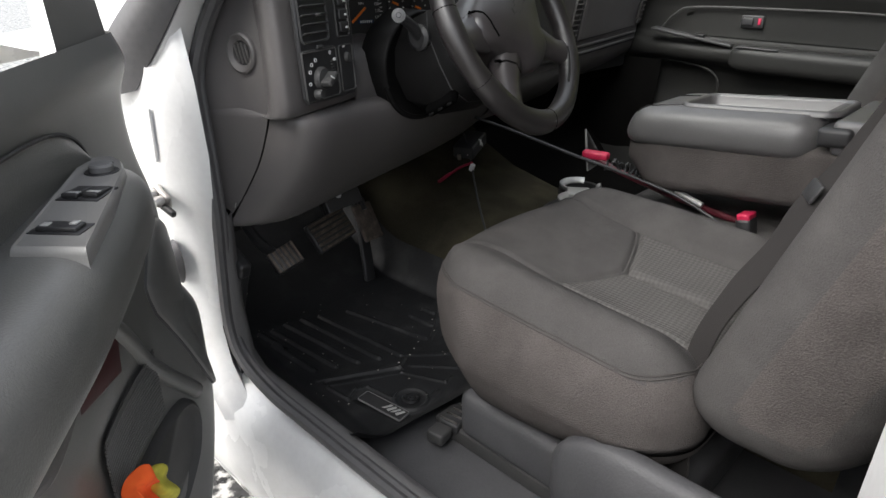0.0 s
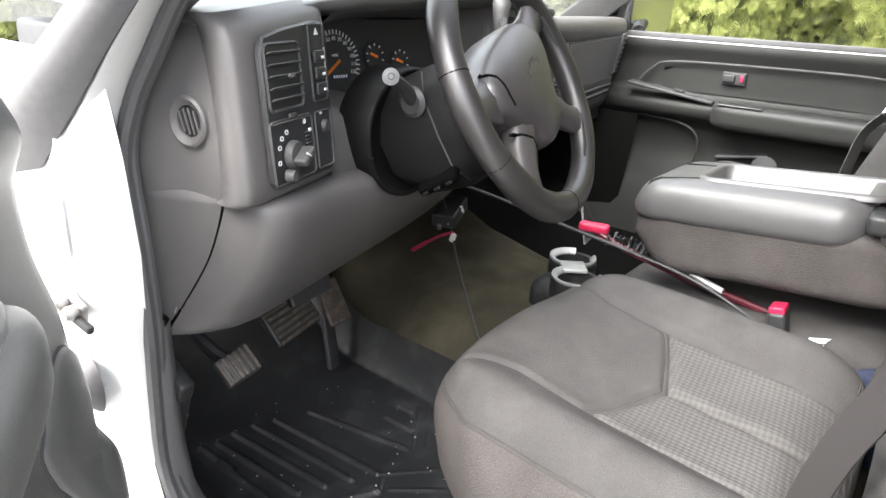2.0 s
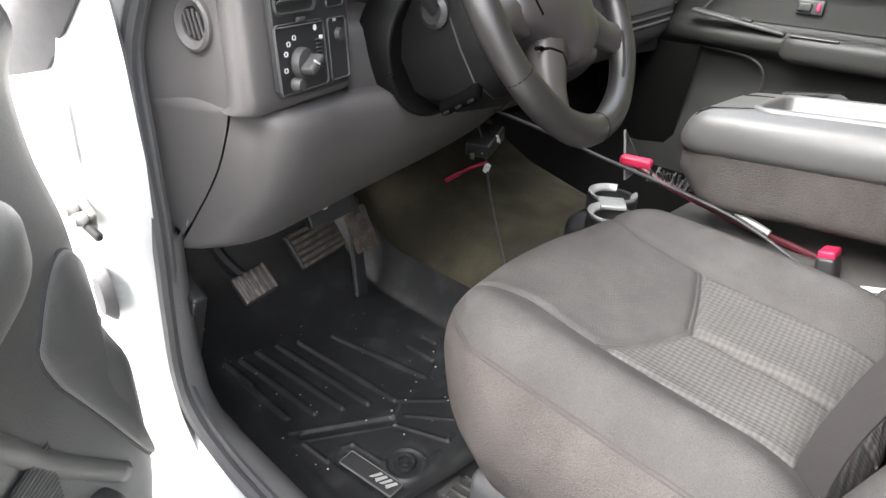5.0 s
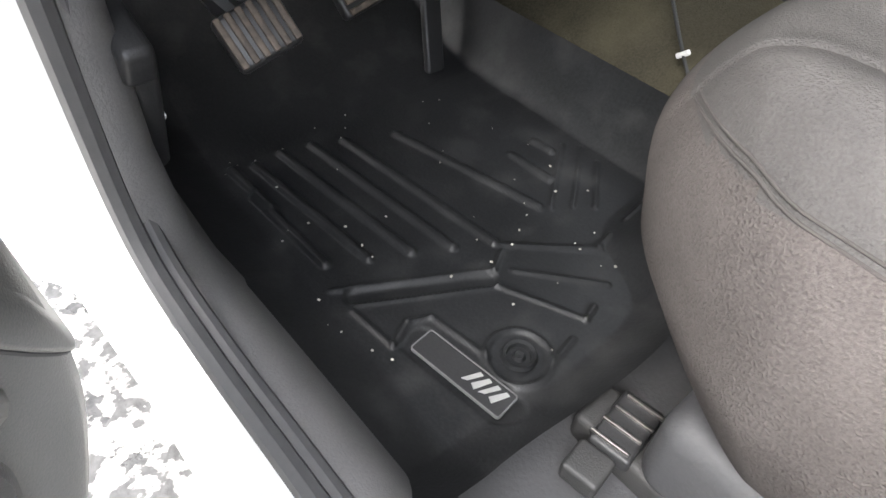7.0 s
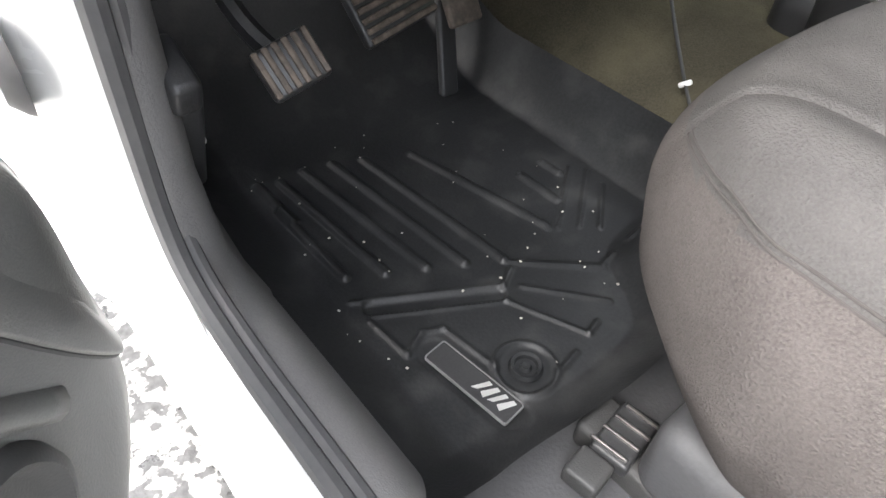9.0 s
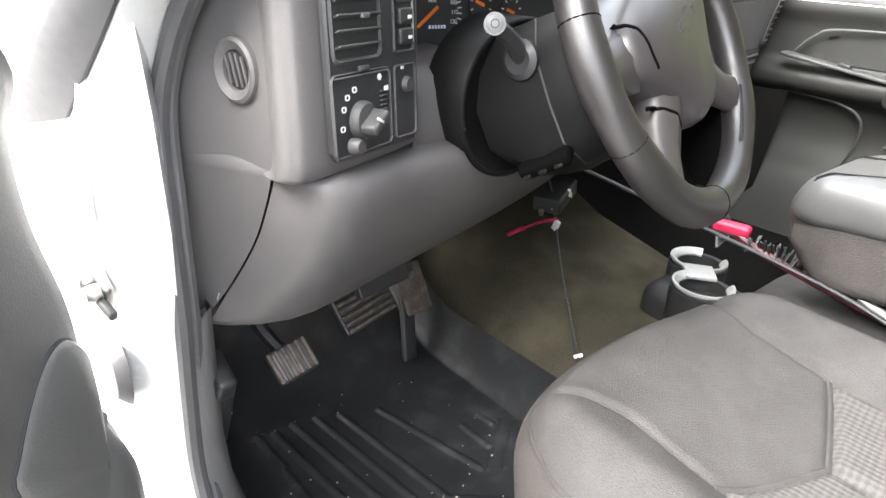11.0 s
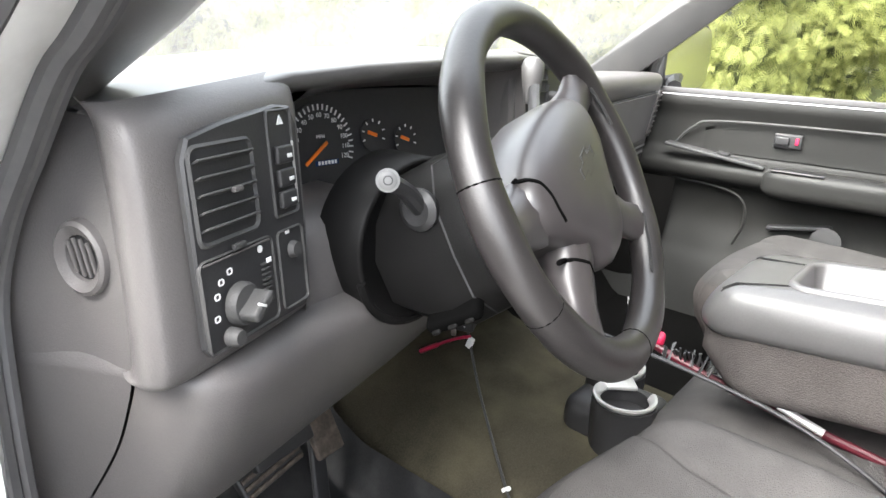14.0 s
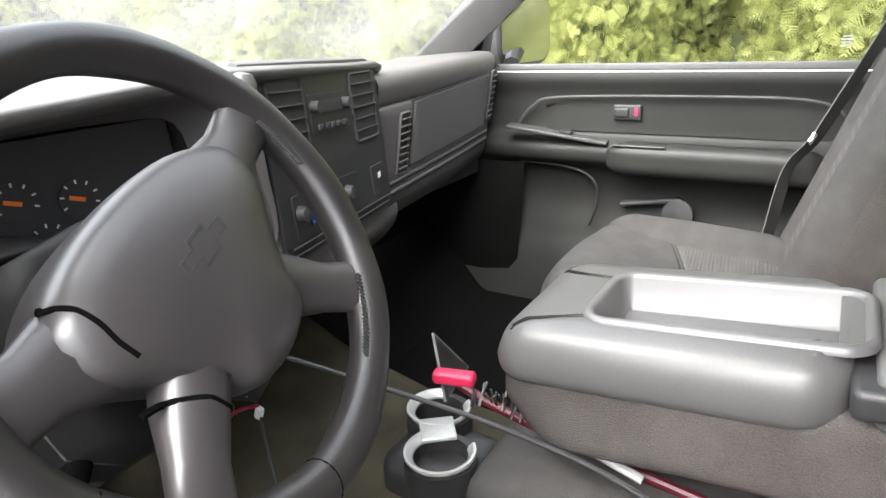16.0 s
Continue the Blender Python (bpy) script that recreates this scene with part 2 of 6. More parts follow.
def glass(name, tint=(1, 1, 1), rough=0.0, film=0.0):
    mt = bpy.data.materials.new(name)
    mt.use_nodes = True
    nt = mt.node_tree
    nt.nodes.clear()
    gl = nt.nodes.new("ShaderNodeBsdfGlossy")
    gl.inputs["Roughness"].default_value = rough
    tr = nt.nodes.new("ShaderNodeBsdfTransparent")
    tr.inputs["Color"].default_value = (*tint, 1)
    lw = nt.nodes.new("ShaderNodeLayerWeight")
    pw = nt.nodes.new("ShaderNodeMath")
    pw.operation, pw.inputs[1].default_value = "POWER", 4.0
    nt.links.new(lw.outputs["Facing"], pw.inputs[0])
    fr = nt.nodes.new("ShaderNodeMath")
    fr.operation, fr.inputs[1].default_value, fr.inputs[2].default_value = "MULTIPLY_ADD", 0.75, 0.05
    nt.links.new(pw.outputs[0], fr.inputs[0])
    mx = nt.nodes.new("ShaderNodeMixShader")
    ou = nt.nodes.new("ShaderNodeOutputMaterial")
    nt.links.new(fr.outputs[0], mx.inputs["Fac"])
    nt.links.new(tr.outputs[0], mx.inputs[1])
    nt.links.new(gl.outputs[0], mx.inputs[2])
    if film:
        # a thin dusty film that scatters the daylight
        co = nt.nodes.new("ShaderNodeTexCoord")
        ns = nt.nodes.new("ShaderNodeTexNoise")
        ns.inputs["Scale"].default_value, ns.inputs["Detail"].default_value = 5.0, 6
        nt.links.new(co.outputs["Object"], ns.inputs["Vector"])
        rg = nt.nodes.new("ShaderNodeMapRange")
        rg.inputs["From Min"].default_value, rg.inputs["From Max"].default_value = 0.3, 0.75
        rg.inputs["To Min"].default_value, rg.inputs["To Max"].default_value = film * 0.6, film * 1.5
        nt.links.new(ns.outputs["Fac"], rg.inputs["Value"])
        tl = nt.nodes.new("ShaderNodeBsdfTranslucent")
        tl.inputs["Color"].default_value = (0.9, 0.9, 0.9, 1)
        mf = nt.nodes.new("ShaderNodeMixShader")
        nt.links.new(rg.outputs[0], mf.inputs["Fac"])
        nt.links.new(mx.outputs[0], mf.inputs[1])
        nt.links.new(tl.outputs[0], mf.inputs[2])
        mx = mf
    nt.links.new(mx.outputs[0], ou.inputs["Surface"])
    return mt


WHITE_PAINT = stuff("white_paint", (0.80, 0.80, 0.79), 0.25, vary=0.03, scale=6, bump=0.02, spec=0.5, clear=0.5, dust_or_glint=(0.45, 0.42, 0.38), dust_or_glint_amount=0.18)
DASH = stuff("pewter_plastic", (0.100, 0.094, 0.093), 0.42, vary=0.08, scale=5, fine=700, bump=0.18, spec=0.45, dust_or_glint=(0.14, 0.13, 0.12), dust_or_glint_amount=0.25)
DASH_TOP = stuff("dash_top_plastic", (0.100, 0.098, 0.096), 0.36, vary=0.08, scale=5, fine=500, bump=0.08, spec=0.8, dust_or_glint=(0.2, 0.19, 0.18), dust_or_glint_amount=0.3)
SILL_TRIM = stuff("sill_trim_plastic", (0.150, 0.146, 0.146), 0.45, vary=0.12, scale=6, fine=500, bump=0.2, spec=0.5, dust_or_glint=(0.17, 0.165, 0.16), dust_or_glint_amount=0.35)
BLACK_PLASTIC = stuff("black_plastic", (0.026, 0.026, 0.027), 0.42, vary=0.15, scale=9, fine=500, bump=0.1, spec=0.5)
DARK_TRIM = stuff("charcoal_trim", (0.040, 0.040, 0.040), 0.55, vary=0.1, scale=4, fine=600, bump=0.2, spec=0.45, dust_or_glint=(0.09, 0.085, 0.08), dust_or_glint_amount=0.25)
DOOR_TRIM = stuff("door_trim_plastic", (0.118, 0.118, 0.113), 0.36, vary=0.1, scale=4, fine=600, bump=0.2, spec=0.45, dust_or_glint=(0.18, 0.176, 0.168), dust_or_glint_amount=0.3)
SWITCH_GREY = stuff("switch_panel_grey", (0.27, 0.265, 0.255), 0.34, metal=0.15, vary=0.06, scale=8, fine=700, bump=0.05, spec=0.6)
VINYL = stuff("vinyl_padding", (0.082, 0.080, 0.080), 0.38, vary=0.1, scale=7, fine=350, bump=0.05, spec=0.65)
WHEEL_LEATHER = stuff("wheel_leather", (0.018, 0.0162, 0.0162), 0.37, vary=0.15, scale=14, fine=420, bump=0.08, spec=0.7)
SEAT_CLOTH = stuff("grey_velour", (0.062, 0.0595, 0.058), 0.95, vary=0.16, scale=9, fine=640, bump=0.7, spec=0.1, dust_or_glint=(0.12, 0.115, 0.111), dust_or_glint_amount=0.25)
SIDE_CLOTH = stuff("side_velour", (0.072, 0.065, 0.062), 0.95, vary=0.24, scale=9, fine=600, bump=0.9, spec=0.1, dust_or_glint=(0.13, 0.119, 0.113), dust_or_glint_amount=0.25)
INSERT_CLOTH = knit("insert_weave", (0.082, 0.079, 0.076), 0.0098)
CAP_GREY = stuff("stalk_grey", (0.16, 0.16, 0.16), 0.4, bump=0.05)
TRAY = stuff("tray_plastic", (0.100, 0.097, 0.098), 0.36, vary=0.06, scale=6, fine=500, bump=0.0, spec=0.8)
GAP = stuff("dark_gap", (0.004, 0.004, 0.004), 1.0, vary=0.05, bump=0.0, spec=0.0)
HUB_PLASTIC = stuff("hub_plastic", (0.036, 0.0318, 0.0325), 0.36, vary=0.08, scale=7, fine=700, bump=0.0, spec=0.8, dust_or_glint=(0.055, 0.050, 0.048), dust_or_glint_amount=0.25)
SHROUD = stuff("column_plastic", (0.008, 0.0078, 0.0078), 0.5, vary=0.1, scale=6, fine=600, bump=0.1, spec=0.12)
BLADE = glass("smoky_plastic", (0.40, 0.37, 0.36), 0.25, 0.30)
SEAM = stuff("seam_thread", (0.055, 0.051, 0.049), 0.9, bump=0.1, spec=0.1)
RUBBER = stuff("black_rubber", (0.015, 0.0155, 0.0165), 0.42, vary=0.3, scale=9, fine=300, bump=0.12, spec=0.28, dust_or_glint=(0.055, 0.055, 0.055), dust_or_glint_amount=0.42, edge=(0.52, 0.72))
SEAL = stuff("door_seal_rubber", (0.085, 0.083, 0.085), 0.6, vary=0.1, bump=0.1)
CARPET = stuff("carpet", (0.040, 0.036, 0.026), 1.0, vary=0.3, scale=5, fine=380, bump=0.8, spec=0.05, dust_or_glint=(0.095, 0.086, 0.055), dust_or_glint_amount=0.5)
# near-black carpet copy: the deep footwells' shade is put into its colour
SHADED_CARPET = stuff("shaded_carpet", (0.005, 0.0048, 0.0046), 1.0, vary=0.3, scale=5, fine=380, bump=0.8, spec=0.05)
VINYL_FLOOR = stuff("vinyl_floor", (0.052, 0.052, 0.055), 0.6, vary=0.12, scale=6, fine=300, bump=0.2, dust_or_glint=(0.10, 0.10, 0.10), dust_or_glint_amount=0.3)
METAL = stuff("worn_steel", (0.45, 0.43, 0.41), 0.38, metal=1.0, vary=0.25, scale=20, bump=0.1)
SILVER = stuff("silver_plastic", (0.50, 0.50, 0.49), 0.35, metal=0.4, vary=0.06, bump=0.05)
CHROME = stuff("chrome", (0.75, 0.75, 0.75), 0.12, metal=1.0, vary=0.05, bump=0.0)
PEDAL = stuff("worn_pedal_rubber", (0.070, 0.056, 0.046), 0.75, vary=0.35, scale=30, fine=200, bump=0.4, dust_or_glint=(0.24, 0.19, 0.15), dust_or_glint_amount=0.5)
RED = stuff("red_plastic", (0.50, 0.02, 0.07), 0.4, vary=0.1, bump=0.05)
DARK_RED = stuff("dark_red_handle", (0.075, 0.004, 0.012), 0.45, vary=0.15, bump=0.1)
BLUE_CLOTH = stuff("navy_cloth", (0.018, 0.026, 0.06), 0.8, vary=0.2, bump=0.3)
WHITE_MARK = stuff("white_print", (0.7, 0.7, 0.7), 0.6, vary=0.05, bump=0.0)
ORANGE = stuff("orange_pointer", (0.85, 0.20, 0.02), 0.5, vary=0.05, bump=0.0)
GAUGE_FACE = stuff("gauge_face", (0.030, 0.030, 0.032), 0.6, vary=0.1, bump=0.0)
SCREEN = stuff("blue_display", (0.02, 0.05, 0.14), 0.15, vary=0.1, bump=0.0)
HEADLINER = stuff("headliner", (0.32, 0.31, 0.29), 0.95, vary=0.06, bump=0.3)
CLEAR = glass("window_glass")
WINDSHIELD = glass("windshield_glass", (0.95, 0.98, 0.96), 0.0, 0.075)

# ---- the cab ----
FLOOR_Z = 0.60

# floor, tunnel, firewall
cab_floor = part("cab_floor", rbox((1.70, 2.35, 0.04), 0.005, 1, pose(0.02, -0.33, FLOOR_Z - 0.022)), VINYL_FLOOR)
tagged(cab_floor, "grey vinyl floor of the truck cab", "floor", "", "structure")


pass_floor = part("passenger_floor", rbox((0.66, 1.0, 0.02), 0.004, 1, pose(0.52, 0.10, FLOOR_Z + 0.008)), SHADED_CARPET)
tagged(pass_floor, "passenger footwell carpet, blackened for the shade there", "floor", "", "structure")


def hump(y, lift):
    return [(-0.345, y, FLOOR_Z + 0.0 + lift * 0.4), (-0.325, y, FLOOR_Z + 0.05 + lift * 0.5), (-0.28, y, FLOOR_Z + 0.09 + lift * 0.7), (-0.20, y, FLOOR_Z + 0.120 + lift),
            (-0.08, y, FLOOR_Z + 0.135 + lift), (0.05, y, FLOOR_Z + 0.135 + lift), (0.15, y, FLOOR_Z + 0.12 + lift), (0.20, y, FLOOR_Z + 0.07 + lift), (0.22, y, FLOOR_Z - 0.005)]


tunnel = part("transmission_tunnel", loft([spline(hump(y, lift), 4) for y, lift in ((-0.5, 0), (0.05, 0), (0.3, 0.01), (0.5, 0.05), (0.62, 0.10), (0.72, 0.17), (0.78, 0.26))]), CARPET, sharp=180)
tagged(tunnel, "olive grey carpeted transmission tunnel between the footwells", "floor", "", "structure")
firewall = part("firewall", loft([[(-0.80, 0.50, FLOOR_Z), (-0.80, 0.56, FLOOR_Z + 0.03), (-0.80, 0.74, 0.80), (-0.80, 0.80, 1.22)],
                                  [(0.86, 0.50, FLOOR_Z), (0.86, 0.56, FLOOR_Z + 0.03), (0.86, 0.74, 0.80), (0.86, 0.80, 1.22)]]), SHADED_CARPET)
tagged(firewall, "carpeted toe board, darkened for the shade under the dashboard", "wall", "", "structure")

pkick = part("passenger_kick_panel", loft([[(0.846, 0.43 + f * 0.5, z), (0.838, 0.45 + f * 0.5, z), (0.835, 0.55, z), (0.835, 0.80, z)] for z, f in ((0.60, 0.06), (0.75, 0.03), (0.90, 0.0), (1.0, -0.01))]), SHADED_CARPET)
tagged(pkick, "carpeted kick panel of the passenger footwell, blackened for shade", "panel", "", "structure")
# kick panel beside the driver's feet
kick = part("kick_panel", loft([spline([(-0.842, 0.270, z), (-0.832, 0.275, z), (-0.817, 0.288, z), (-0.813, 0.34, z), (-0.812, 0.50, z), (-0.812, 0.70, z)], 4) for z in (0.60, 0.70, 0.80, 0.95)]), SILL_TRIM)
tagged(kick, "dark grey plastic kick panel beside the driver's footwell", "panel", "", "structure")

# rocker and inner sill, white paint, along the driver's opening
SILL = [(-0.800, 0.60), (-0.812, 0.655), (-0.835, 0.672), (-0.850, 0.668), (-0.857, 0.655), (-0.868, 0.645), (-0.878, 0.630), (-0.886, 0.600), (-0.890, 0.55), (-0.882, 0.48), (-0.862, 0.42), (-0.83, 0.39), (-0.80, 0.39)]
rocker = part("door_sill", loft([[(x, y, z) for x, z in SILL] for y in (-0.62, -0.3, 0, 0.2, 0.34, 0.62)], cap=False), WHITE_PAINT, sharp=50)
tagged(rocker, "white painted steel door sill and rocker panel", "sill", "", "structure")
# hinge pillar, with the opening's rounded front corner


def pillar_ring(z, fwd=0.0, inw=0.0):
    return [(-0.840 + inw, 0.20 + fwd, z), (-0.854 + inw, 0.17 + fwd, z), (-0.868 + inw, 0.178 + fwd, z), (-0.880 + inw, 0.215 + fwd, z), (-0.892 + inw, 0.225 + fwd, z),
            (-0.897 + inw, 0.34 + fwd, z), (-0.905 + inw, 0.36 + fwd, z), (-0.93 + inw, 0.40 + fwd, z), (-0.93 + inw, 0.62, z), (-0.840 + inw, 0.62, z)]


rows = [(0.62, 0.02), (0.665, 0.07), (0.70, 0.10), (0.76, 0.115), (0.85, 0.10), (0.95, 0.085), (1.05, 0.075), (1.15, 0.085), (1.24, 0.105)]
hinge_pillar = part("hinge_pillar", loft([pillar_ring(z, f) for z, f in rows], True), WHITE_PAINT, sharp=50)
tagged(hinge_pillar, "white painted door hinge pillar of the cab", "pillar", "", "structure")
# rubber seal following the opening
seal_path = spline([(-0.846, -0.62, 0.684), (-0.846, -0.2, 0.684), (-0.846, 0.05, 0.684), (-0.848, 0.17, 0.690), (-0.850, 0.245, 0.718), (-0.850, 0.272, 0.77), (-0.850, 0.268, 0.86), (-0.850, 0.258, 0.96), (-0.848, 0.265, 1.06),
                    (-0.838, 0.290, 1.142), (-0.825, 0.281, 1.201), (-0.810, 0.255, 1.254), (-0.795, 0.222, 1.309), (-0.780, 0.184, 1.349), (-0.74, 0.05, 1.50), (-0.69, -0.12, 1.66), (-0.68, -0.25, 1.70), (-0.68, -0.45, 1.71)], 8)
seal = part("door_seal", joined(tube(seal_path, 0.0085, 8), tube([p + Vector((0.012, 0.006, 0.0)) for p in seal_path], 0.0065, 8)), SEAL)
tagged(seal, "dark grey rubber weather seal round the door opening", "seal", "", "structure")
# grey scuff plate inside the sill
scuff = part("sill_plate", loft([[(-0.838, y, 0.680), (-0.822, y, 0.684), (-0.800, y, 0.668), (-0.780, y, 0.635), (-0.770, y, 0.600)] for y in (-0.60, -0.2, 0.1, 0.26)] +
                                [[(-0.842, 0.262, 0.70), (-0.826, 0.262, 0.712), (-0.806, 0.285, 0.70), (-0.79, 0.30, 0.66), (-0.775, 0.31, 0.605)],
                                 [(-0.843, 0.268, 0.78), (-0.832, 0.268, 0.79), (-0.815, 0.282, 0.79), (-0.809, 0.32, 0.75), (-0.800, 0.35, 0.66)],
                                 [(-0.843, 0.262, 0.95), (-0.832, 0.262, 0.95), (-0.815, 0.280, 0.95), (-0.812, 0.32, 0.95), (-0.811, 0.36, 0.95)]]), SILL_TRIM, sharp=180)
tagged(scuff, "dark grey plastic sill trim along the footwell", "trim", "", "structure")

# A pillars, windshield header, roof, B pillars, rear wall


def pillar(name, a, b, w, material, label, lean=(0, 0, 0)):
    a, b = Vector(a), Vector(b)
    ringpts = [(-w[0], -w[1]), (w[0] * 0.6, -w[1] * 1.2), (w[0], 0), (w[0] * 0.6, w[1]), (-w[0], w[1])]
    rings = []
    for k in range(6):
        p = a.lerp(b, k / 5) + Vector(lean) * math.sin(math.pi * k / 5)
        rings.append([p + Vector((x, y, 0)) for x, y in ringpts])
    return tagged(part(name, loft(rings, True, True), material, sharp=50), label, "pillar", "", "structure")


def strips(name, left, right, rise, material, label, category="pillar"):
    """A rounded band between two lines up the pillar."""
    rings = []
    for p, q in zip(spline(left, 5), spline(right, 5)):
        rings.append([p + Vector((0, 0.030, 0)), p, p.lerp(q, 0.15) + Vector((0, -rise * 0.8, 0)), p.lerp(q, 0.5) + Vector((0, -rise, 0)), p.lerp(q, 0.85) + Vector((0, -rise * 0.8, 0)), q, q + Vector((0, 0.030, 0))])
    return tagged(part(name, loft(rings, True, True), material, sharp=50), label, category, "", "structure")


JAMB = [(-0.838, 0.305, 1.142), (-0.825, 0.293, 1.201), (-0.810, 0.268, 1.254), (-0.795, 0.234, 1.309), (-0.780, 0.196, 1.349), (-0.74, 0.06, 1.50), (-0.69, -0.11, 1.66), (-0.68, -0.16, 1.72)]
JAMB_OUT = [(-0.895, 0.335, 1.135), (-0.873, 0.275, 1.207), (-0.858, 0.235, 1.259), (-0.840, 0.195, 1.309), (-0.824, 0.165, 1.346), (-0.775, 0.02, 1.50), (-0.725, -0.14, 1.66), (-0.71, -0.19, 1.73)]
BAND_OUT = [(-0.935, 0.42, 1.115), (-0.915, 0.33, 1.205), (-0.892, 0.27, 1.262), (-0.872, 0.22, 1.309), (-0.856, 0.185, 1.344), (-0.80, 0.04, 1.50), (-0.745, -0.12, 1.66), (-0.73, -0.18, 1.74)]
GLASS_EDGE = [(-0.790, 0.47, 1.185), (-0.760, 0.425, 1.225), (-0.728, 0.370, 1.270), (-0.695, 0.315, 1.315), (-0.665, 0.265, 1.359), (-0.60, 0.10, 1.50), (-0.54, -0.08, 1.66), (-0.52, -0.14, 1.72)]
strips("windshield_pillar_driver", JAMB, GLASS_EDGE, 0.012, DASH, "grey plastic windshield pillar trim on the driver's side")
strips("body_pillar_driver", JAMB_OUT, JAMB, 0.004, WHITE_PAINT, "white painted door jamb up the windshield pillar")
strips("pillar_weatherstrip", BAND_OUT, [tuple(Vector(p) + Vector((0.002, 0.004, 0))) for p in JAMB_OUT], 0.014, SEAL, "dark grey rubber weatherstrip along the windshield pillar", "seal")
pillar("windshield_pillar_passenger", (0.855, 0.70, 1.25), (0.68, 0.0, 1.74), (-0.030, 0.075), DARK_TRIM, "dark grey windshield pillar trim on the passenger's side")
roof = part("roof", loft([[(x, y, 1.745 + 0.02 * math.cos(x * 1.6) + (-0.03 if abs(x) > 0.6 else 0)) for x in (-0.72, -0.6, -0.3, 0, 0.3, 0.6, 0.72)] for y in (-0.12, -0.3, -0.8, -1.5)]), HEADLINER, sharp=180)
tagged(roof, "pale grey headliner of the cab roof", "ceiling", "", "structure")
part("roof_skin", loft([[(x, y, 1.79) for x in (-0.74, 0, 0.74)] for y in (-0.12, -0.8, -1.5)]), WHITE_PAINT, None, "white roof panel of the truck cab", kind="structure")["category"] = "roof"
rear_wall = part("rear_wall", rbox((1.74, 0.05, 1.2), 0.01, 1, pose(0.02, -1.5, 1.19)), DARK_TRIM)
tagged(rear_wall, "dark trim of the cab's rear wall", "wall", "", "structure")
for x, nm in ((-0.875, "driver"), (0.90, "passenger")):
    bp = part("centre_pillar_" + nm, loft([[(x - 0.02, -0.565, z), (x + 0.03, -0.550, z), (x + 0.04, -0.58, z), (x + 0.04, -0.74, z), (x - 0.03, -0.74, z)] for z in (0.60, 0.9, 1.2)] +
                                          [[(x * 0.78 - 0.02, -0.57, 1.75), (x * 0.78 + 0.03, -0.55, 1.75), (x * 0.78 + 0.04, -0.58, 1.75), (x * 0.78 + 0.04, -0.74, 1.75), (x * 0.78 - 0.03, -0.74, 1.75)]], True),
              WHITE_PAINT, sharp=50)
    tagged(bp, "white painted centre pillar of the cab", "pillar", "", "structure")
    side = part("cab_side_" + nm, rbox((0.05, 0.80, 1.15), 0.01, 1, pose(x, -1.13, 1.19)), DARK_TRIM)
    tagged(side, "dark side trim behind the front seats", "wall", "", "structure")


def windshield_point(u, v):
    """u across from the driver's side, v up."""
    x0, x1 = -0.80 + 0.16 * v, 0.84 - 0.17 * v
    x = x0 + (x1 - x0) * u
    bow = 0.10 * (1 - (2 * u - 1) ** 2)
    y = 0.74 + bow * (1 - 0.3 * v) + (-0.14 - 0.74) * v
    return (x, y + (0.03 * u), 1.25 + 0.49 * v + 0.02 * math.sin(math.pi * v))


wind = part("windshield", loft([[windshield_point(u / 12, v / 8) for u in range(13)] for v in range(9)]), WINDSHIELD, sharp=180)
wind.visible_shadow = False
tagged(wind, "clear windshield with soft reflections of the dash top", "window", "", "structure")
cowl = part("hood", loft([[(x, y, z - 0.10 * abs(x) ** 2) for x in (-0.85, -0.5, -0.2, 0.2, 0.5, 0.85)] for y, z in ((0.86, 1.20), (1.0, 1.19), (1.5, 1.17), (2.0, 1.10), (2.1, 1.0))]), WHITE_PAINT, sharp=180)
tagged(cowl, "white engine hood in front of the windshield", "hood", "", "structure")

# ---- outside ----
# the pale second colour paints sky reflections on the wet asphalt
ground_mat = stuff("wet_glinting_asphalt", (0.045, 0.044, 0.043), 0.30, vary=0.5, scale=11, fine=60, bump=0.9, dust_or_glint=(0.50, 0.49, 0.46), dust_or_glint_amount=0.95, edge=(0.47, 0.56))
ground = part("ground", loft([[(x, y, 0) for x in (-400, -6, -2, 2, 6, 400)] for y in (-400, -6, -2, 2, 6, 400)]), ground_mat, sharp=180)
tagged(ground, "wet asphalt under the truck, mottled with painted pale reflections", "ground", "", "structure")
LEAF = stuff("cedar_leaf", (0.185, 0.205, 0.062), 0.6, vary=0.35, scale=3, fine=30, bump=0.0, spec=0.3)
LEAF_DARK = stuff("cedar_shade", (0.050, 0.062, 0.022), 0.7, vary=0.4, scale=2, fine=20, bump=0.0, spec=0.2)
rng = random.Random(5)


def spray(verts, faces, p, out, size):
    """A drooping flat cedar spray: a stem with leaflets on both sides."""
    side = out.cross(Vector((0, 0, 1))).normalized()
    tip = (out * rng.uniform(0.4, 0.9) + Vector((0, 0, rng.uniform(-0.9, 0.5))) + side * rng.uniform(-0.8, 0.8)).normalized()
    wide = tip.cross(Vector((rng.uniform(-1, 1), rng.uniform(-1, 1), rng.uniform(-0.2, 0.2)))).normalized()
    for k in range(6):
        a = p + tip * (size * (0.08 + 0.15 * k))
        for s in (-1, 1):
            e = a + (wide * s * 0.8 + tip * 0.75).normalized() * size * (0.55 - 0.075 * k)
            w = tip * size * 0.035
            n = len(verts)
            verts += [a - w, a + w, e + w * 0.5, e - w * 0.3]
            faces.append((n, n + 1, n + 2, n + 3))


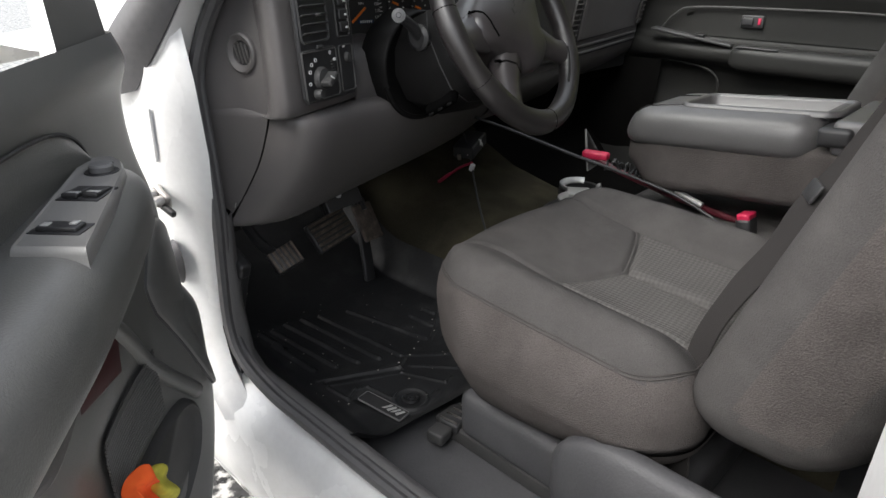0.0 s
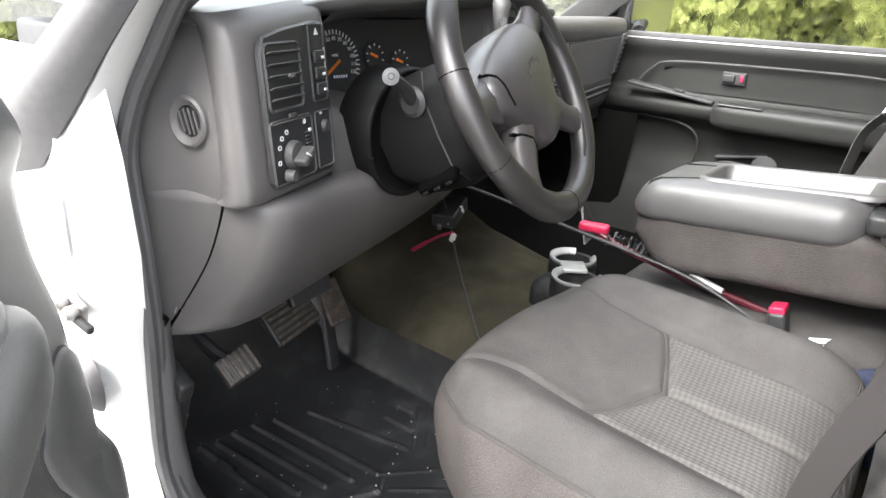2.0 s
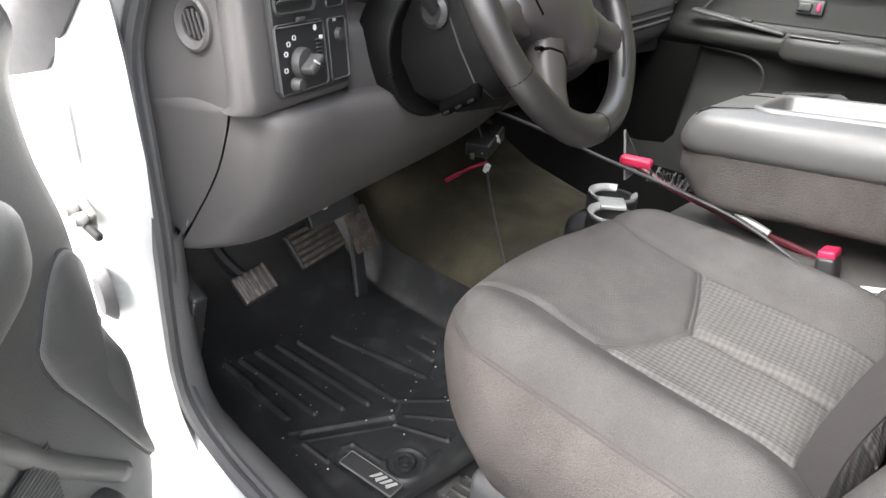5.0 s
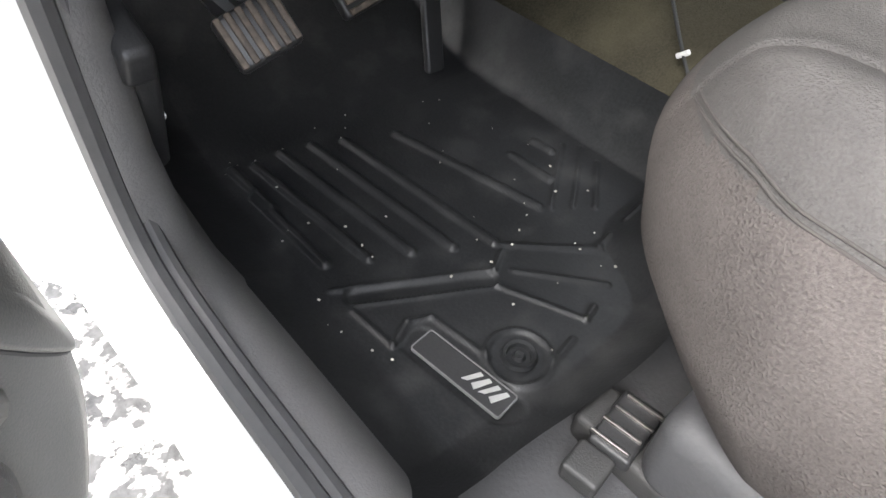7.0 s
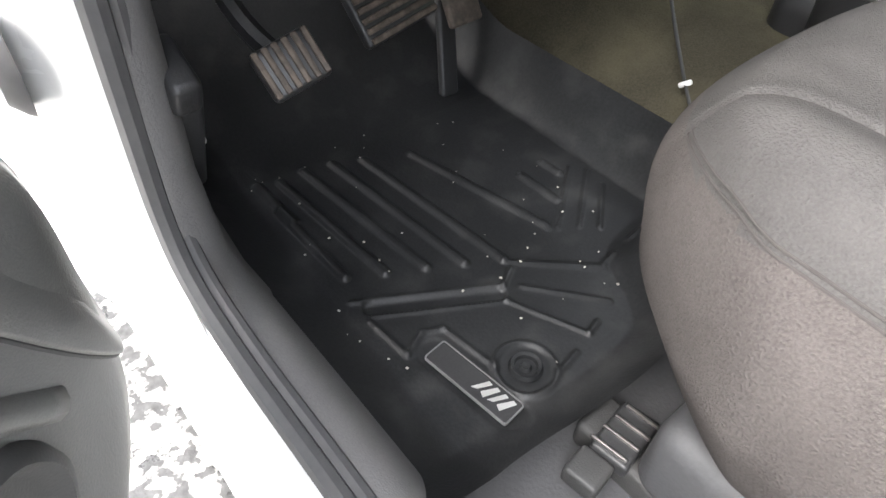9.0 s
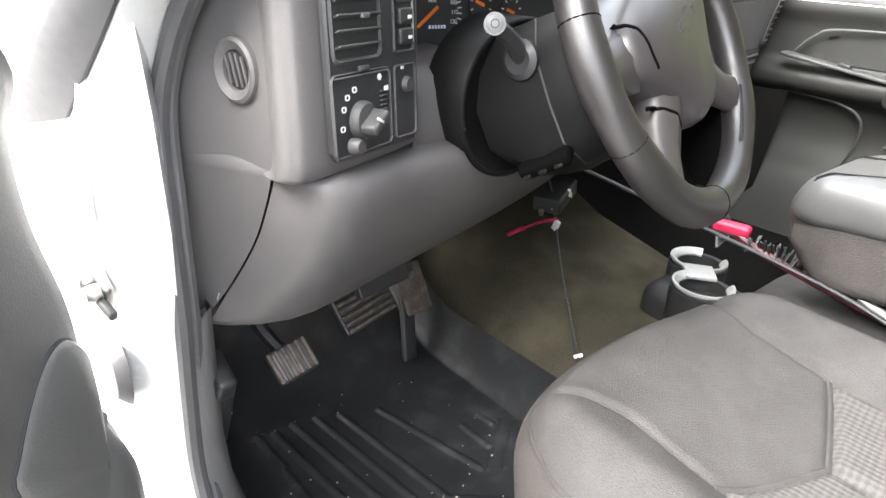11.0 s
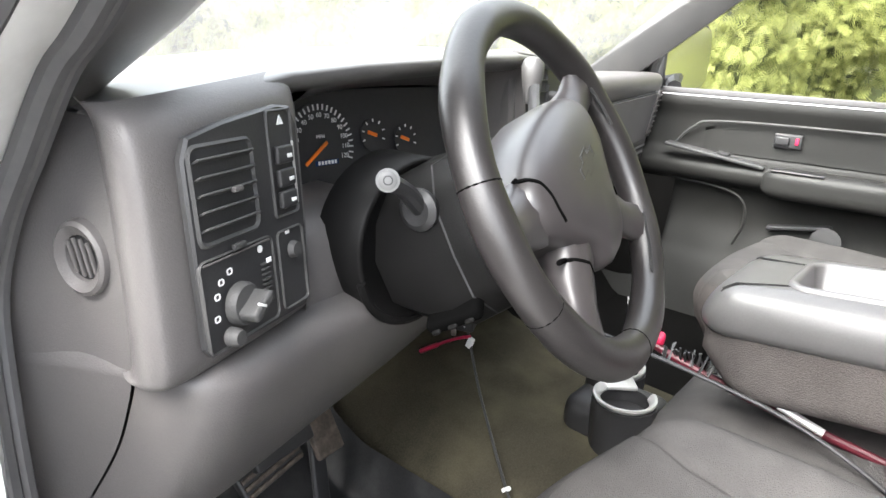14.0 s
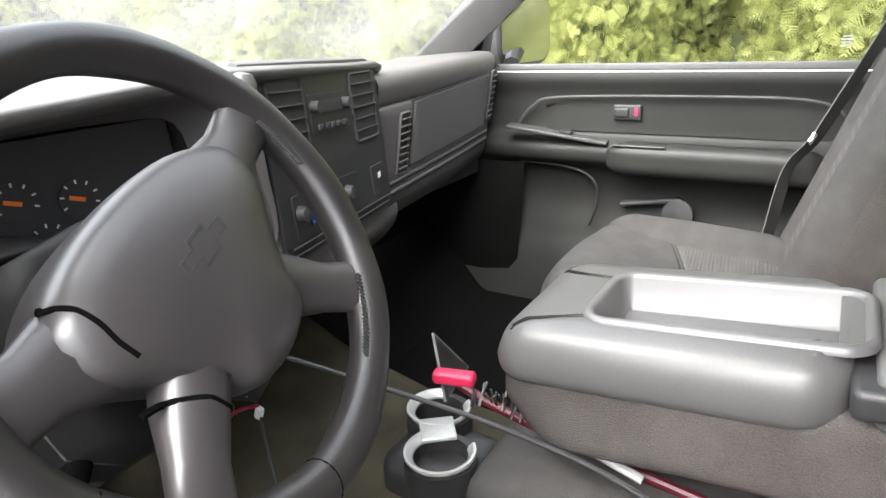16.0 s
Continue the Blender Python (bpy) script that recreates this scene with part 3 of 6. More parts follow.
def hedge(name, a, b, height, count, size, label):
    a, b = Vector(a), Vector(b)
    along = (b - a).normalized()
    out = Vector((0, 0, 1)).cross(along)
    if out.dot(-a) < 0:
        out = -out
    verts, faces = [], []
    for _ in range(count):
        t = rng.random()
        z = rng.uniform(0.05, height)
        clump = 0.22 * math.sin(t * (b - a).length * 5.2 + 1.3 * math.sin(z * 3)) + 0.12 * math.sin(z * 7 + t * 40)
        p = a.lerp(b, t) + out * (clump + rng.uniform(-0.10, 0.12)) + Vector((0, 0, z))
        spray(verts, faces, p, out, size * rng.uniform(0.6, 1.3))
    th = thing(name, label, "hedge", a, kind="stuff")
    part("foliage", (verts, faces), LEAF, th, sharp=180)
    n = int((b - a).length / 0.25)
    # dark sheet behind the sprays, coloured as the hedge's shaded inside
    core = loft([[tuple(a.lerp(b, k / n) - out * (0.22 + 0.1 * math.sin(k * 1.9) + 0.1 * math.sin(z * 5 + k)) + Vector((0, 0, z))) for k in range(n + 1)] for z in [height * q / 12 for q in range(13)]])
    part("shaded_core", core, LEAF_DARK, th, sharp=180)
    return th


hedge("cedar_hedge", (3.3, -3.0, 0), (3.3, 6.0, 0), 3.4, 62000, 0.105, "dense yellow-green cedar hedge beside the truck")
hedge("front_hedge", (1.25, 8.5, 0), (5.0, 7.4, 0), 3.6, 9000, 0.20, "tall green cedar hedge ahead of the truck")

# ---- driver's floor mat ----
mat_thing = thing("floor_mat", "black moulded rubber floor mat with raised ribs and a high lip", "floor mat", (-0.55, 0.30, 0.60))
RIBS = [((-0.711, 0.438), (-0.707, 0.362)), ((-0.713, 0.385), (-0.708, 0.264)), ((-0.687, 0.430), (-0.672, 0.245)), ((-0.655, 0.432), (-0.635, 0.227)), ((-0.620, 0.425), (-0.599, 0.208)), ((-0.586, 0.410), (-0.563, 0.189)),
        ((-0.531, 0.385), (-0.489, 0.197)), ((-0.449, 0.276), (-0.447, 0.220)), ((-0.410, 0.279), (-0.408, 0.254))]
LINES = [((-0.722, 0.233), (-0.588, 0.161)), ((-0.588, 0.161), (-0.565, 0.174)), ((-0.715, 0.207), (-0.599, 0.145)), ((-0.599, 0.145), (-0.564, 0.068)), ((-0.564, 0.068), (-0.546, 0.073)), ((-0.574, 0.149), (-0.516, 0.082)),
         ((-0.720, 0.203), (-0.715, 0.152)), ((-0.715, 0.152), (-0.690, 0.164)), ((-0.690, 0.164), (-0.670, 0.155)), ((-0.670, 0.155), (-0.660, 0.094)), ((-0.620, 0.055), (-0.589, 0.061)), ((-0.480, 0.188), (-0.388, 0.254)), ((-0.459, 0.175), (-0.374, 0.237)),
         ((-0.441, 0.160), (-0.380, 0.208)), ((-0.438, 0.125), (-0.373, 0.133)), ((-0.483, 0.120), (-0.464, 0.123)), ((-0.565, 0.185), (-0.484, 0.116))]


def seg_dist(px, py, a, b):
    ax, ay, bx, by = *a, *b
    t = np.clip(((px - ax) * (bx - ax) + (py - ay) * (by - ay)) / ((bx - ax) ** 2 + (by - ay) ** 2), 0, 1)
    return np.hypot(px - ax - t * (bx - ax), py - ay - t * (by - ay))


nx, ny = 250, 320
gu, gv = np.meshgrid(np.linspace(0, 1, nx), np.linspace(0, 1, ny))
left_edge = -0.812 + 0.022 * gv ** 2
right_edge = -0.325 + 0.0 * gv
MX = left_edge + (right_edge - left_edge) * gu
rear = 0.004 + 0.010 * np.sin(gu * 9) * (1 - gu) + 0.085 / (1 + np.exp(-(gu - 0.66) / 0.022)) + 0.02 * gu ** 3
MY = rear + (0.66 - rear) * gv
MZ = np.full_like(MX, 0.614)
ramp = np.clip((MY - 0.44) / 0.22, 0, 1)
MZ += 0.13 * ramp ** 1.6
dl, dr, db = MX - left_edge, -0.325 - MX, MY - rear
for d, hgt, wdt in ((dl, 0.052, 0.075), (dr, 0.082, 0.042), (db, 0.028, 0.042)):
    MZ += hgt * np.clip(1 - d / wdt, 0, 1) ** 1.5
for a, b in RIBS:
    d = seg_dist(MX, MY, a, b)
    MZ += 0.0042 * np.exp(-(d / 0.0052) ** 4)
for a, b in LINES:
    MZ += 0.0028 * np.exp(-(seg_dist(MX, MY, a, b) / 0.0026) ** 2)
in_channel = np.clip((0.011 - seg_dist(MX, MY, (-0.708, 0.216), (-0.600, 0.157))) / 0.003, 0, 1)
MZ -= 0.004 * in_channel
MZ += 0.004 * np.exp(-(np.abs(np.hypot(MX + 0.640, MY - 0.077) - 0.028) / 0.0026) ** 2)
MZ -= 0.0015 * np.clip((0.018 - seg_dist(MX, MY, (-0.694, 0.139), (-0.682, 0.049))) / 0.003, 0, 1)
verts = [Vector((float(x), float(y), float(z))) for x, y, z in zip(MX.ravel(), MY.ravel(), MZ.ravel())]
faces = [(j * nx + i, j * nx + i + 1, (j + 1) * nx + i + 1, (j + 1) * nx + i) for j in range(ny - 1) for i in range(nx - 1)]
part("mat_tray", (verts, faces), RUBBER, mat_thing, sharp=180)
plaque_m = basis((-0.688, 0.094, 0.6195), (-0.125, 0.992, 0), (0, 0, 1)) @ pose(0, 0, 0, -90)
part("label_plate", plate(rrect(0.092, 0.024, 0.002), 0.003, plaque_m), BLACK_PLASTIC, mat_thing, "glossy black label plate")
part("label_frame", frame_ring(rrect(0.0945, 0.0265, 0.003), rrect(0.0925, 0.0245, 0.002), 0.0035, plaque_m @ pose(0, -0.0004, 0)), CAP_GREY, mat_thing, "thin grey frame")
part("label_print", joined(*[plate([(-0.042 + k * 0.009, -0.008), (-0.038 + k * 0.009, -0.009), (-0.030 + k * 0.009, 0.004 + 0.002 * (k % 2)), (-0.035 + k * 0.009, 0.007 - 0.003 * (k % 2))], 0.001, plaque_m @ pose(0, -0.0012, 0)) for k in range(4)]), SILVER, mat_thing, "worn silver print")
part("grommet", lathe([(0.0, 0.004), (0.004, 0.005), (0.006, 0.002), (0.010, 0.002), (0.011, 0.006), (0.014, 0.007), (0.016, 0.003), (0.0, 0.0)], 24, pose(-0.640, 0.077, 0.614)), RUBBER, mat_thing)
crumb_geo = []
for _ in range(60):
    cx, cy = rng.uniform(-0.76, -0.42), rng.uniform(0.06, 0.45)
    s = rng.uniform(0.0005, 0.0015)
    crumb_geo.append(rbox((s * 2, s * 1.5, s), s * 0.3, 1, pose(cx, cy, 0.6165 + s * 0.4, 0, 0, rng.uniform(0, 180))))
crumbs = part("dirt_crumbs", joined(*crumb_geo), stuff("grit", (0.4, 0.38, 0.34), 0.8), None, "pale grit crumbs lying on the floor mat", kind="stuff")
crumbs["category"] = "dirt"

# ---- pedals ----


def ribbed_pad(w, h, t, m, n, parent):
    pad = part("pad", rbox((w, t, h), 0.005, 2, m), BLACK_PLASTIC, parent)
    for k in range(n):
        part("rib", rbox((w * 0.92, 0.004, h / n * 0.6), 0.0015, 1, m @ pose(0, -t / 2 - 0.0012, -h / 2 + (k + 0.5) * h / n)), PEDAL, pad, "worn dusty rib")


park = thing("parking_brake_pedal", "worn ribbed parking brake pedal with dusty rubber pad", "pedal", (-0.70, 0.33, 0.80))
ribbed_pad(0.042, 0.052, 0.014, pose(-0.717, 0.306, 0.830, -40, 0, -20) @ pose(0, 0, 0, 0, 68, 0), 6, park)
part("arm", tube(spline([(-0.717, 0.322, 0.826), (-0.718, 0.40, 0.84), (-0.72, 0.50, 0.92), (-0.72, 0.55, 1.0)], 5), 0.010, 8), BLACK_PLASTIC, park)
brake = thing("brake_pedal", "wide black brake pedal with worn ribs", "pedal", (-0.53, 0.44, 0.76))
ribbed_pad(0.105, 0.064, 0.014, pose(-0.533, 0.428, 0.790, -35, 0, 4) @ pose(0, 0, 0, 0, -8, 0), 6, brake)
part("arm", tube(spline([(-0.50, 0.455, 0.78), (-0.50, 0.50, 0.84), (-0.50, 0.54, 0.95), (-0.50, 0.54, 1.05)], 5), 0.012, 8), BLACK_PLASTIC, brake)
gas = thing("accelerator_pedal", "narrow black accelerator pedal", "pedal", (-0.40, 0.47, 0.74))
part("pad", rbox((0.052, 0.012, 0.085), 0.004, 2, pose(-0.410, 0.460, 0.765, -30, 0, 5)), PEDAL, gas)
part("arm", rbox((0.030, 0.012, 0.20), 0.005, 2, pose(-0.385, 0.505, 0.700, -25, 14, 0)), BLACK_PLASTIC, gas)
part("upper_arm", tube([(-0.41, 0.47, 0.79), (-0.41, 0.55, 0.90), (-0.41, 0.58, 1.0)], 0.008, 8), BLACK_PLASTIC, gas)
bracket = thing("pedal_bracket", "black steel pedal bracket with a round white sticker", "bracket", (-0.61, 0.33, 0.90))
part("plate", rbox((0.085, 0.012, 0.055), 0.003, 2, pose(-0.590, 0.312, 0.915, -25, 0, 8)), BLACK_PLASTIC, bracket)
part("sticker", lathe([(0, 0.001), (0.008, 0.001), (0.008, 0), (0, 0)], 16, pose(-0.603, 0.300, 0.920, 65, 0, 8)), WHITE_MARK, bracket, "round white sticker with a printed mark")
part("strut", rbox((0.10, 0.20, 0.012), 0.003, 1, pose(-0.585, 0.40, 0.945, 10)), BLACK_PLASTIC, bracket)
hood_lever = thing("hood_release", "black hood release lever with a white mark", "lever", (-0.79, 0.345, 0.75))
part("housing", rbox((0.022, 0.050, 0.030), 0.006, 2, pose(-0.811, 0.292, 0.858, 22)), BLACK_PLASTIC, hood_lever)
part("lever", rbox((0.020, 0.040, 0.120), 0.006, 3, pose(-0.807, 0.315, 0.803, 22)), BLACK_PLASTIC, hood_lever, "curved black pull lever")
part("mark", joined(*[rbox((0.0014, w, h), 0.0005, 1, pose(-0.7965, 0.312 + a, 0.796 + b, 40)) for a, b, w, h in ((0, 0, 0.020, 0.005), (0.004, 0.005, 0.008, 0.004), (-0.006, -0.003, 0.006, 0.006))]), WHITE_MARK, hood_lever, "small white pictogram")

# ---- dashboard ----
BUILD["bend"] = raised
SEAM_PALE = stuff("pale_scratch", (0.4, 0.39, 0.38), 0.7, bump=0.0)
dash = thing("dashboard", "pewter grey plastic truck dashboard with padded top", "dashboard", (0, 0.4, 0.9))
# knee panel under the fascia
KNEE = [((-0.780, -0.7815, -0.782, -0.786, -0.8005, -0.8165, -0.82), [(0.230, 1.088), (0.214, 1.081), (0.226, 1.05), (0.245, 1.01), (0.276, 0.958), (0.302, 0.920), (0.36, 0.93)]),
        ((-0.772, -0.772, -0.773, -0.776, -0.788, -0.803, -0.81), [(0.225, 1.088), (0.190, 1.079), (0.196, 1.05), (0.218, 1.01), (0.256, 0.950), (0.286, 0.918), (0.36, 0.928)]),
        (-0.745, [(0.220, 1.088), (0.166, 1.079), (0.162, 1.05), (0.185, 1.00), (0.226, 0.945), (0.262, 0.917), (0.36, 0.926)]),
        (-0.69, [(0.230, 1.085), (0.183, 1.077), (0.178, 1.05), (0.198, 1.00), (0.234, 0.948), (0.268, 0.921), (0.36, 0.928)]),
        (-0.62, [(0.250, 1.082), (0.205, 1.074), (0.201, 1.045), (0.219, 1.00), (0.250, 0.953), (0.280, 0.926), (0.37, 0.932)]),
        (-0.50, [(0.27, 1.075), (0.226, 1.062), (0.224, 1.035), (0.240, 0.995), (0.272, 0.955), (0.305, 0.930), (0.38, 0.935)]),
        (-0.36, [(0.30, 1.075), (0.262, 1.062), (0.260, 1.035), (0.276, 0.995), (0.306, 0.958), (0.336, 0.932), (0.40, 0.938)]),
        (-0.20, [(0.34, 1.075), (0.305, 1.062), (0.302, 1.035), (0.322, 0.995), (0.355, 0.958), (0.385, 0.934), (0.44, 0.94)]),
        (-0.14, [(0.36, 1.075), (0.33, 1.062), (0.33, 1.035), (0.345, 0.995), (0.38, 0.958), (0.41, 0.938), (0.45, 0.94)])]
part("knee_panel", loft([spline([(x[k] if isinstance(x, tuple) else x, y, z) for k, (y, z) in enumerate(prof)], 5) for x, prof in KNEE]), DASH, dash, sharp=180, sub=1)
part("dash_core", joined(rbox((0.16, 0.16, 0.30), 0.01, 1, pose(-0.715, 0.36, 1.09)), rbox((1.60, 0.16, 0.27), 0.01, 1, pose(0.01, 0.62, 1.105)), rbox((0.52, 0.04, 0.25), 0.01, 1, pose(-0.37, 0.455, 1.152)), rbox((0.40, 0.06, 0.22), 0.01, 1, pose(0.05, 0.50, 1.15))), BLACK_PLASTIC, dash, "dark inner structure")
part("scuff", rbox((0.0012, 0.010, 0.0014), 0.0004, 1, pose(-0.8075, 0.283, 0.953, -58, 0, 0)), SEAM_PALE, dash, "pale scratch")
# end cap facing the door
CAP = [[(-0.783, 0.214, 1.0825), (-0.800, 0.262, 1.0830), (-0.842, 0.330, 1.0835), (-0.848, 0.46, 1.084)],
       [(-0.783, 0.206, 1.13), (-0.797, 0.258, 1.14), (-0.836, 0.330, 1.14), (-0.842, 0.46, 1.14)],
       [(-0.783, 0.206, 1.19), (-0.795, 0.258, 1.19), (-0.822, 0.332, 1.19), (-0.828, 0.46, 1.19)],
       [(-0.780, 0.212, 1.235), (-0.790, 0.262, 1.236), (-0.815, 0.332, 1.236), (-0.82, 0.46, 1.236)],
       [(-0.770, 0.235, 1.252), (-0.778, 0.275, 1.256), (-0.795, 0.335, 1.258), (-0.80, 0.46, 1.26)]]
part("end_cap", loft([spline(r, 5) for r in CAP]), DASH, dash, sharp=180)
cap_edge = spline([(x, y, z) for x, (y, z) in list(zip(KNEE[0][0], KNEE[0][1]))[1:6]], 4)
lower_rings = [spline([p + Vector((-0.0012, 0.0022, 0)), p.lerp(Vector((-0.842, 0.335, p.z)), 0.45) + Vector((-0.002, 0.0, 0)), (-0.845, 0.335, p.z), (-0.850, 0.46, p.z)], 4) for p in cap_edge]
lower_rings.insert(0, [p + Vector((0.009, 0.007, 0.010)) for p in lower_rings[0]])
part("lower_end_cap", loft(lower_rings), DASH, dash, sharp=180)
cap_m = basis((-0.7965, 0.246, 1.161), (0.33, -0.944, 0))
side_vent = part("side_vent", lathe([(0.0, 0.006), (0.016, 0.006), (0.017, 0.0), (0.024, -0.004), (0.027, -0.002), (0.028, 0.004), (0.0, 0.008)], 28, cap_m @ pose(0, 0, 0, -90) @ Matrix.Diagonal((0.86, 1, 1, 1))), DASH, dash, "round defroster vent ring")
for k in range(4):
    part("slat", rbox((0.0022, 0.003, 0.030 - 0.004 * abs(k - 1.5)), 0.0008, 1, cap_m @ pose(-0.009 + 0.006 * k, 0.001, 0, 0, -14, 0)), DASH, side_vent)
part("vent_hole", lathe([(0, 0), (0.0165, 0), (0.0165, 0.002), (0, 0.002)], 24, cap_m @ pose(0, 0.003, 0, -90) @ Matrix.Diagonal((0.86, 1, 1, 1))), BLACK_PLASTIC, side_vent)
# fascia that carries the light switch panel


def fascia_ring(z, dy):
    up = 0.10 * max(0.0, min(1.0, (z - 1.20) / 0.06))
    return spline([(x, y + dy, z + up * (x + 0.79)) for x, y in ((-0.783, 0.214), (-0.790, 0.190), (-0.786, 0.172), (-0.768, 0.168), (-0.70, 0.190), (-0.640, 0.212), (-0.620, 0.222), (-0.612, 0.236), (-0.606, 0.262))], 4)


part("switch_fascia", loft([fascia_ring(z, dy) for z, dy in ((1.080, 0.02), (1.082, 0.004), (1.09, 0.0), (1.15, 0.005), (1.21, 0.011), (1.248, 0.016), (1.262, 0.026), (1.268, 0.045))]), DASH, dash, sharp=180, sub=1)
bez_m = basis((-0.6985, 0.1965, 1.172), (0.942, 0.335, 0), (0, 0.09, 1))
bezel = part("switch_panel", plate([(-0.062, 0.062), (-0.055, 0.076), (-0.02, 0.083), (0.045, 0.090), (0.062, 0.088), (0.068, 0.075), (0.066, -0.068), (0.058, -0.079), (-0.058, -0.076), (-0.064, -0.068)], 0.006, bez_m @ pose(0, -0.0075, 0), 0.002), BLACK_PLASTIC, dash, "black switch and vent panel")


def on_panel(x, y, z, s, name, mt, parent=bezel, label=""):
    return part(name, moved(s, bez_m @ pose(x, y - 0.0085, z)), mt, parent, label)


on_panel(-0.025, 0.004, 0.036, plate(rrect(0.060, 0.062, 0.006), 0.004), "vent_well", GAUGE_FACE)
for k in range(5):
    on_panel(-0.025, -0.001, 0.014 + k * 0.0115, rbox((0.058, 0.008, 0.0018), 0.0007, 1, pose(0, 0, 0, -25)), "louver", DARK_TRIM)
on_panel(-0.020, -0.005, 0.037, rbox((0.010, 0.004, 0.004), 0.001, 1), "louver_tab", DASH)
on_panel(-0.025, 0.001, 0.036, frame_ring(rrect(0.068, 0.070, 0.008), rrect(0.060, 0.062, 0.006), 0.003, None, 0.002), "vent_frame", DARK_TRIM)
on_panel(-0.022, -0.002, -0.004, rbox((0.014, 0.004, 0.005), 0.0015, 1), "vent_dial", DARK_TRIM)
on_panel(0.010 - 0.032, -0.0005, -0.009, rbox((0.074, 0.0015, 0.0016), 0.0005, 1), "divider_rib", DASH)
on_panel(0.043, 0.0, 0.045, frame_ring(rrect(0.033, 0.084, 0.004), rrect(0.029, 0.080, 0.003), 0.003, None, 0.0012), "button_frame", DARK_TRIM)
for k, z in enumerate((0.052, 0.034, 0.017)):
    on_panel(0.043, -0.002, z, rbox((0.021, 0.005, 0.014), 0.002, 2), "rocker_button", BLACK_PLASTIC)
    on_panel(0.046, -0.0055, z - 0.001, rbox((0.006, 0.001, 0.003), 0.0003, 1), "button_mark", WHITE_MARK)
on_panel(0.057, -0.001, 0.036, rbox((0.0012, 0.002, 0.050), 0.0004, 1), "button_edge", SILVER)
on_panel(0.044, -0.001, 0.078, plate([(-0.004, -0.003), (0.004, -0.003), (0.0, 0.004)], 0.001), "hazard_mark", WHITE_MARK)
knob_g = joined(lathe([(0, 0.0), (0.0165, 0.0), (0.0165, -0.004), (0.0145, -0.008), (0.0, -0.009)], 24, pose(0, 0, 0, -90)), rbox((0.009, 0.018, 0.026), 0.003, 2, pose(0, -0.014, 0, 0, 60, 0)))
knob = on_panel(-0.028, -0.001, -0.046, knob_g, "headlight_knob", DARK_TRIM)
on_panel(-0.033, -0.0245, -0.043, rbox((0.010, 0.001, 0.002), 0.0004, 1, pose(0, 0, 0, 0, 28, 0)), "knob_pointer", WHITE_MARK)
on_panel(-0.046, -0.004, -0.064, lathe([(0, -0.010), (0.0055, -0.010), (0.007, -0.006), (0.007, 0.0), (0, 0)], 16, pose(0, 0, 0, -90)), "fog_lamp_knob", DARK_TRIM)
for a, r in ((150, 0.023), (125, 0.025), (100, 0.026), (190, 0.023)):
    on_panel(-0.028 + r * math.cos(radians(a)), 0.0005, -0.046 + r * math.sin(radians(a)), frame_ring(rrect(0.006, 0.005, 0.002), rrect(0.0035, 0.003, 0.001), 0.001), "lamp_symbol", WHITE_MARK)
wheel_ribs = joined(*[rbox((0.009, 0.003, 0.0016), 0.0005, 1, pose(0.0, -0.001, -0.014 + 0.004 * k)) for k in range(8)])
on_panel(0.006, 0.0, -0.040, wheel_ribs, "dimmer_wheel", DARK_TRIM)
on_panel(0.009, -0.0022, -0.024, rbox((0.006, 0.001, 0.004), 0.0004, 1), "dimmer_mark", WHITE_MARK)
on_panel(0.003, 0.0005, -0.014, lathe([(0, 0), (0.003, 0), (0.003, 0.0006), (0, 0.0006)], 8, pose(0, 0, 0, 90)), "sun_symbol", WHITE_MARK)
on_panel(-0.022, 0.0, -0.040, frame_ring(rrect(0.082, 0.068, 0.006), rrect(0.079, 0.065, 0.005), 0.002, None, 0.001), "switch_frame", DARK_TRIM)
on_panel(0.043, 0.0, -0.040, frame_ring(rrect(0.036, 0.066, 0.005), rrect(0.033, 0.063, 0.004), 0.002, None, 0.001), "domelight_frame", DARK_TRIM)
on_panel(0.043, -0.001, -0.025, lathe([(0, -0.005), (0.006, -0.005), (0.0075, 0.0), (0, 0)], 16, pose(0, 0, 0, -90)), "dome_light_button", DARK_TRIM)
on_panel(0.040, 0.0005, -0.010, rbox((0.005, 0.001, 0.003), 0.0003, 1), "dome_symbol", WHITE_MARK)

# dash top, one padded skin from the hood edge to the glass
TOP = [(-0.775, 0.236, 1.254), (-0.70, 0.232, 1.269), (-0.615, 0.246, 1.284), (-0.53, 0.246, 1.292), (-0.45, 0.250, 1.296), (-0.32, 0.268, 1.301), (-0.18, 0.300, 1.303), (-0.02, 0.345, 1.304), (0.12, 0.383, 1.304), (0.225, 0.412, 1.302), (0.255, 0.425, 1.296)]
rings = []
for x, y, z in TOP:
    back = min(0.84, 0.66 + 0.10 * (1 - (x / 0.82) ** 2) + 0.02)
    rings.append(spline([(x, y + 0.16, z - 0.022), (x, y + 0.05, z - 0.024), (x, y + 0.010, z - 0.016), (x, y, z - 0.006), (x, y + 0.008, z + 0.001), (x, y + 0.06, z + 0.004), (x, (y + back) / 2, z + 0.002), (x, back - 0.05, 1.268), (x * 1.005, back, 1.262)], 4))
part("top_pad", loft(rings), DASH_TOP, dash, sharp=180)
part("cluster_surround", loft([spline([(-0.624, 0.2225, z - 0.002), (-0.612, 0.2300 + dy, z), (-0.58, 0.2365 + dy, z + 0.001), (-0.545, 0.246 + dy, z + 0.003), (-0.50, 0.262 + dy, z + 0.004)], 5) for z, dy in ((1.070, 0.0), (1.085, 0.0), (1.105, 0.003), (1.125, 0.008), (1.140, 0.016), (1.150, 0.030), (1.154, 0.05), (1.154, 0.10))]), DASH, dash, "grey trim below the gauges", sharp=180)
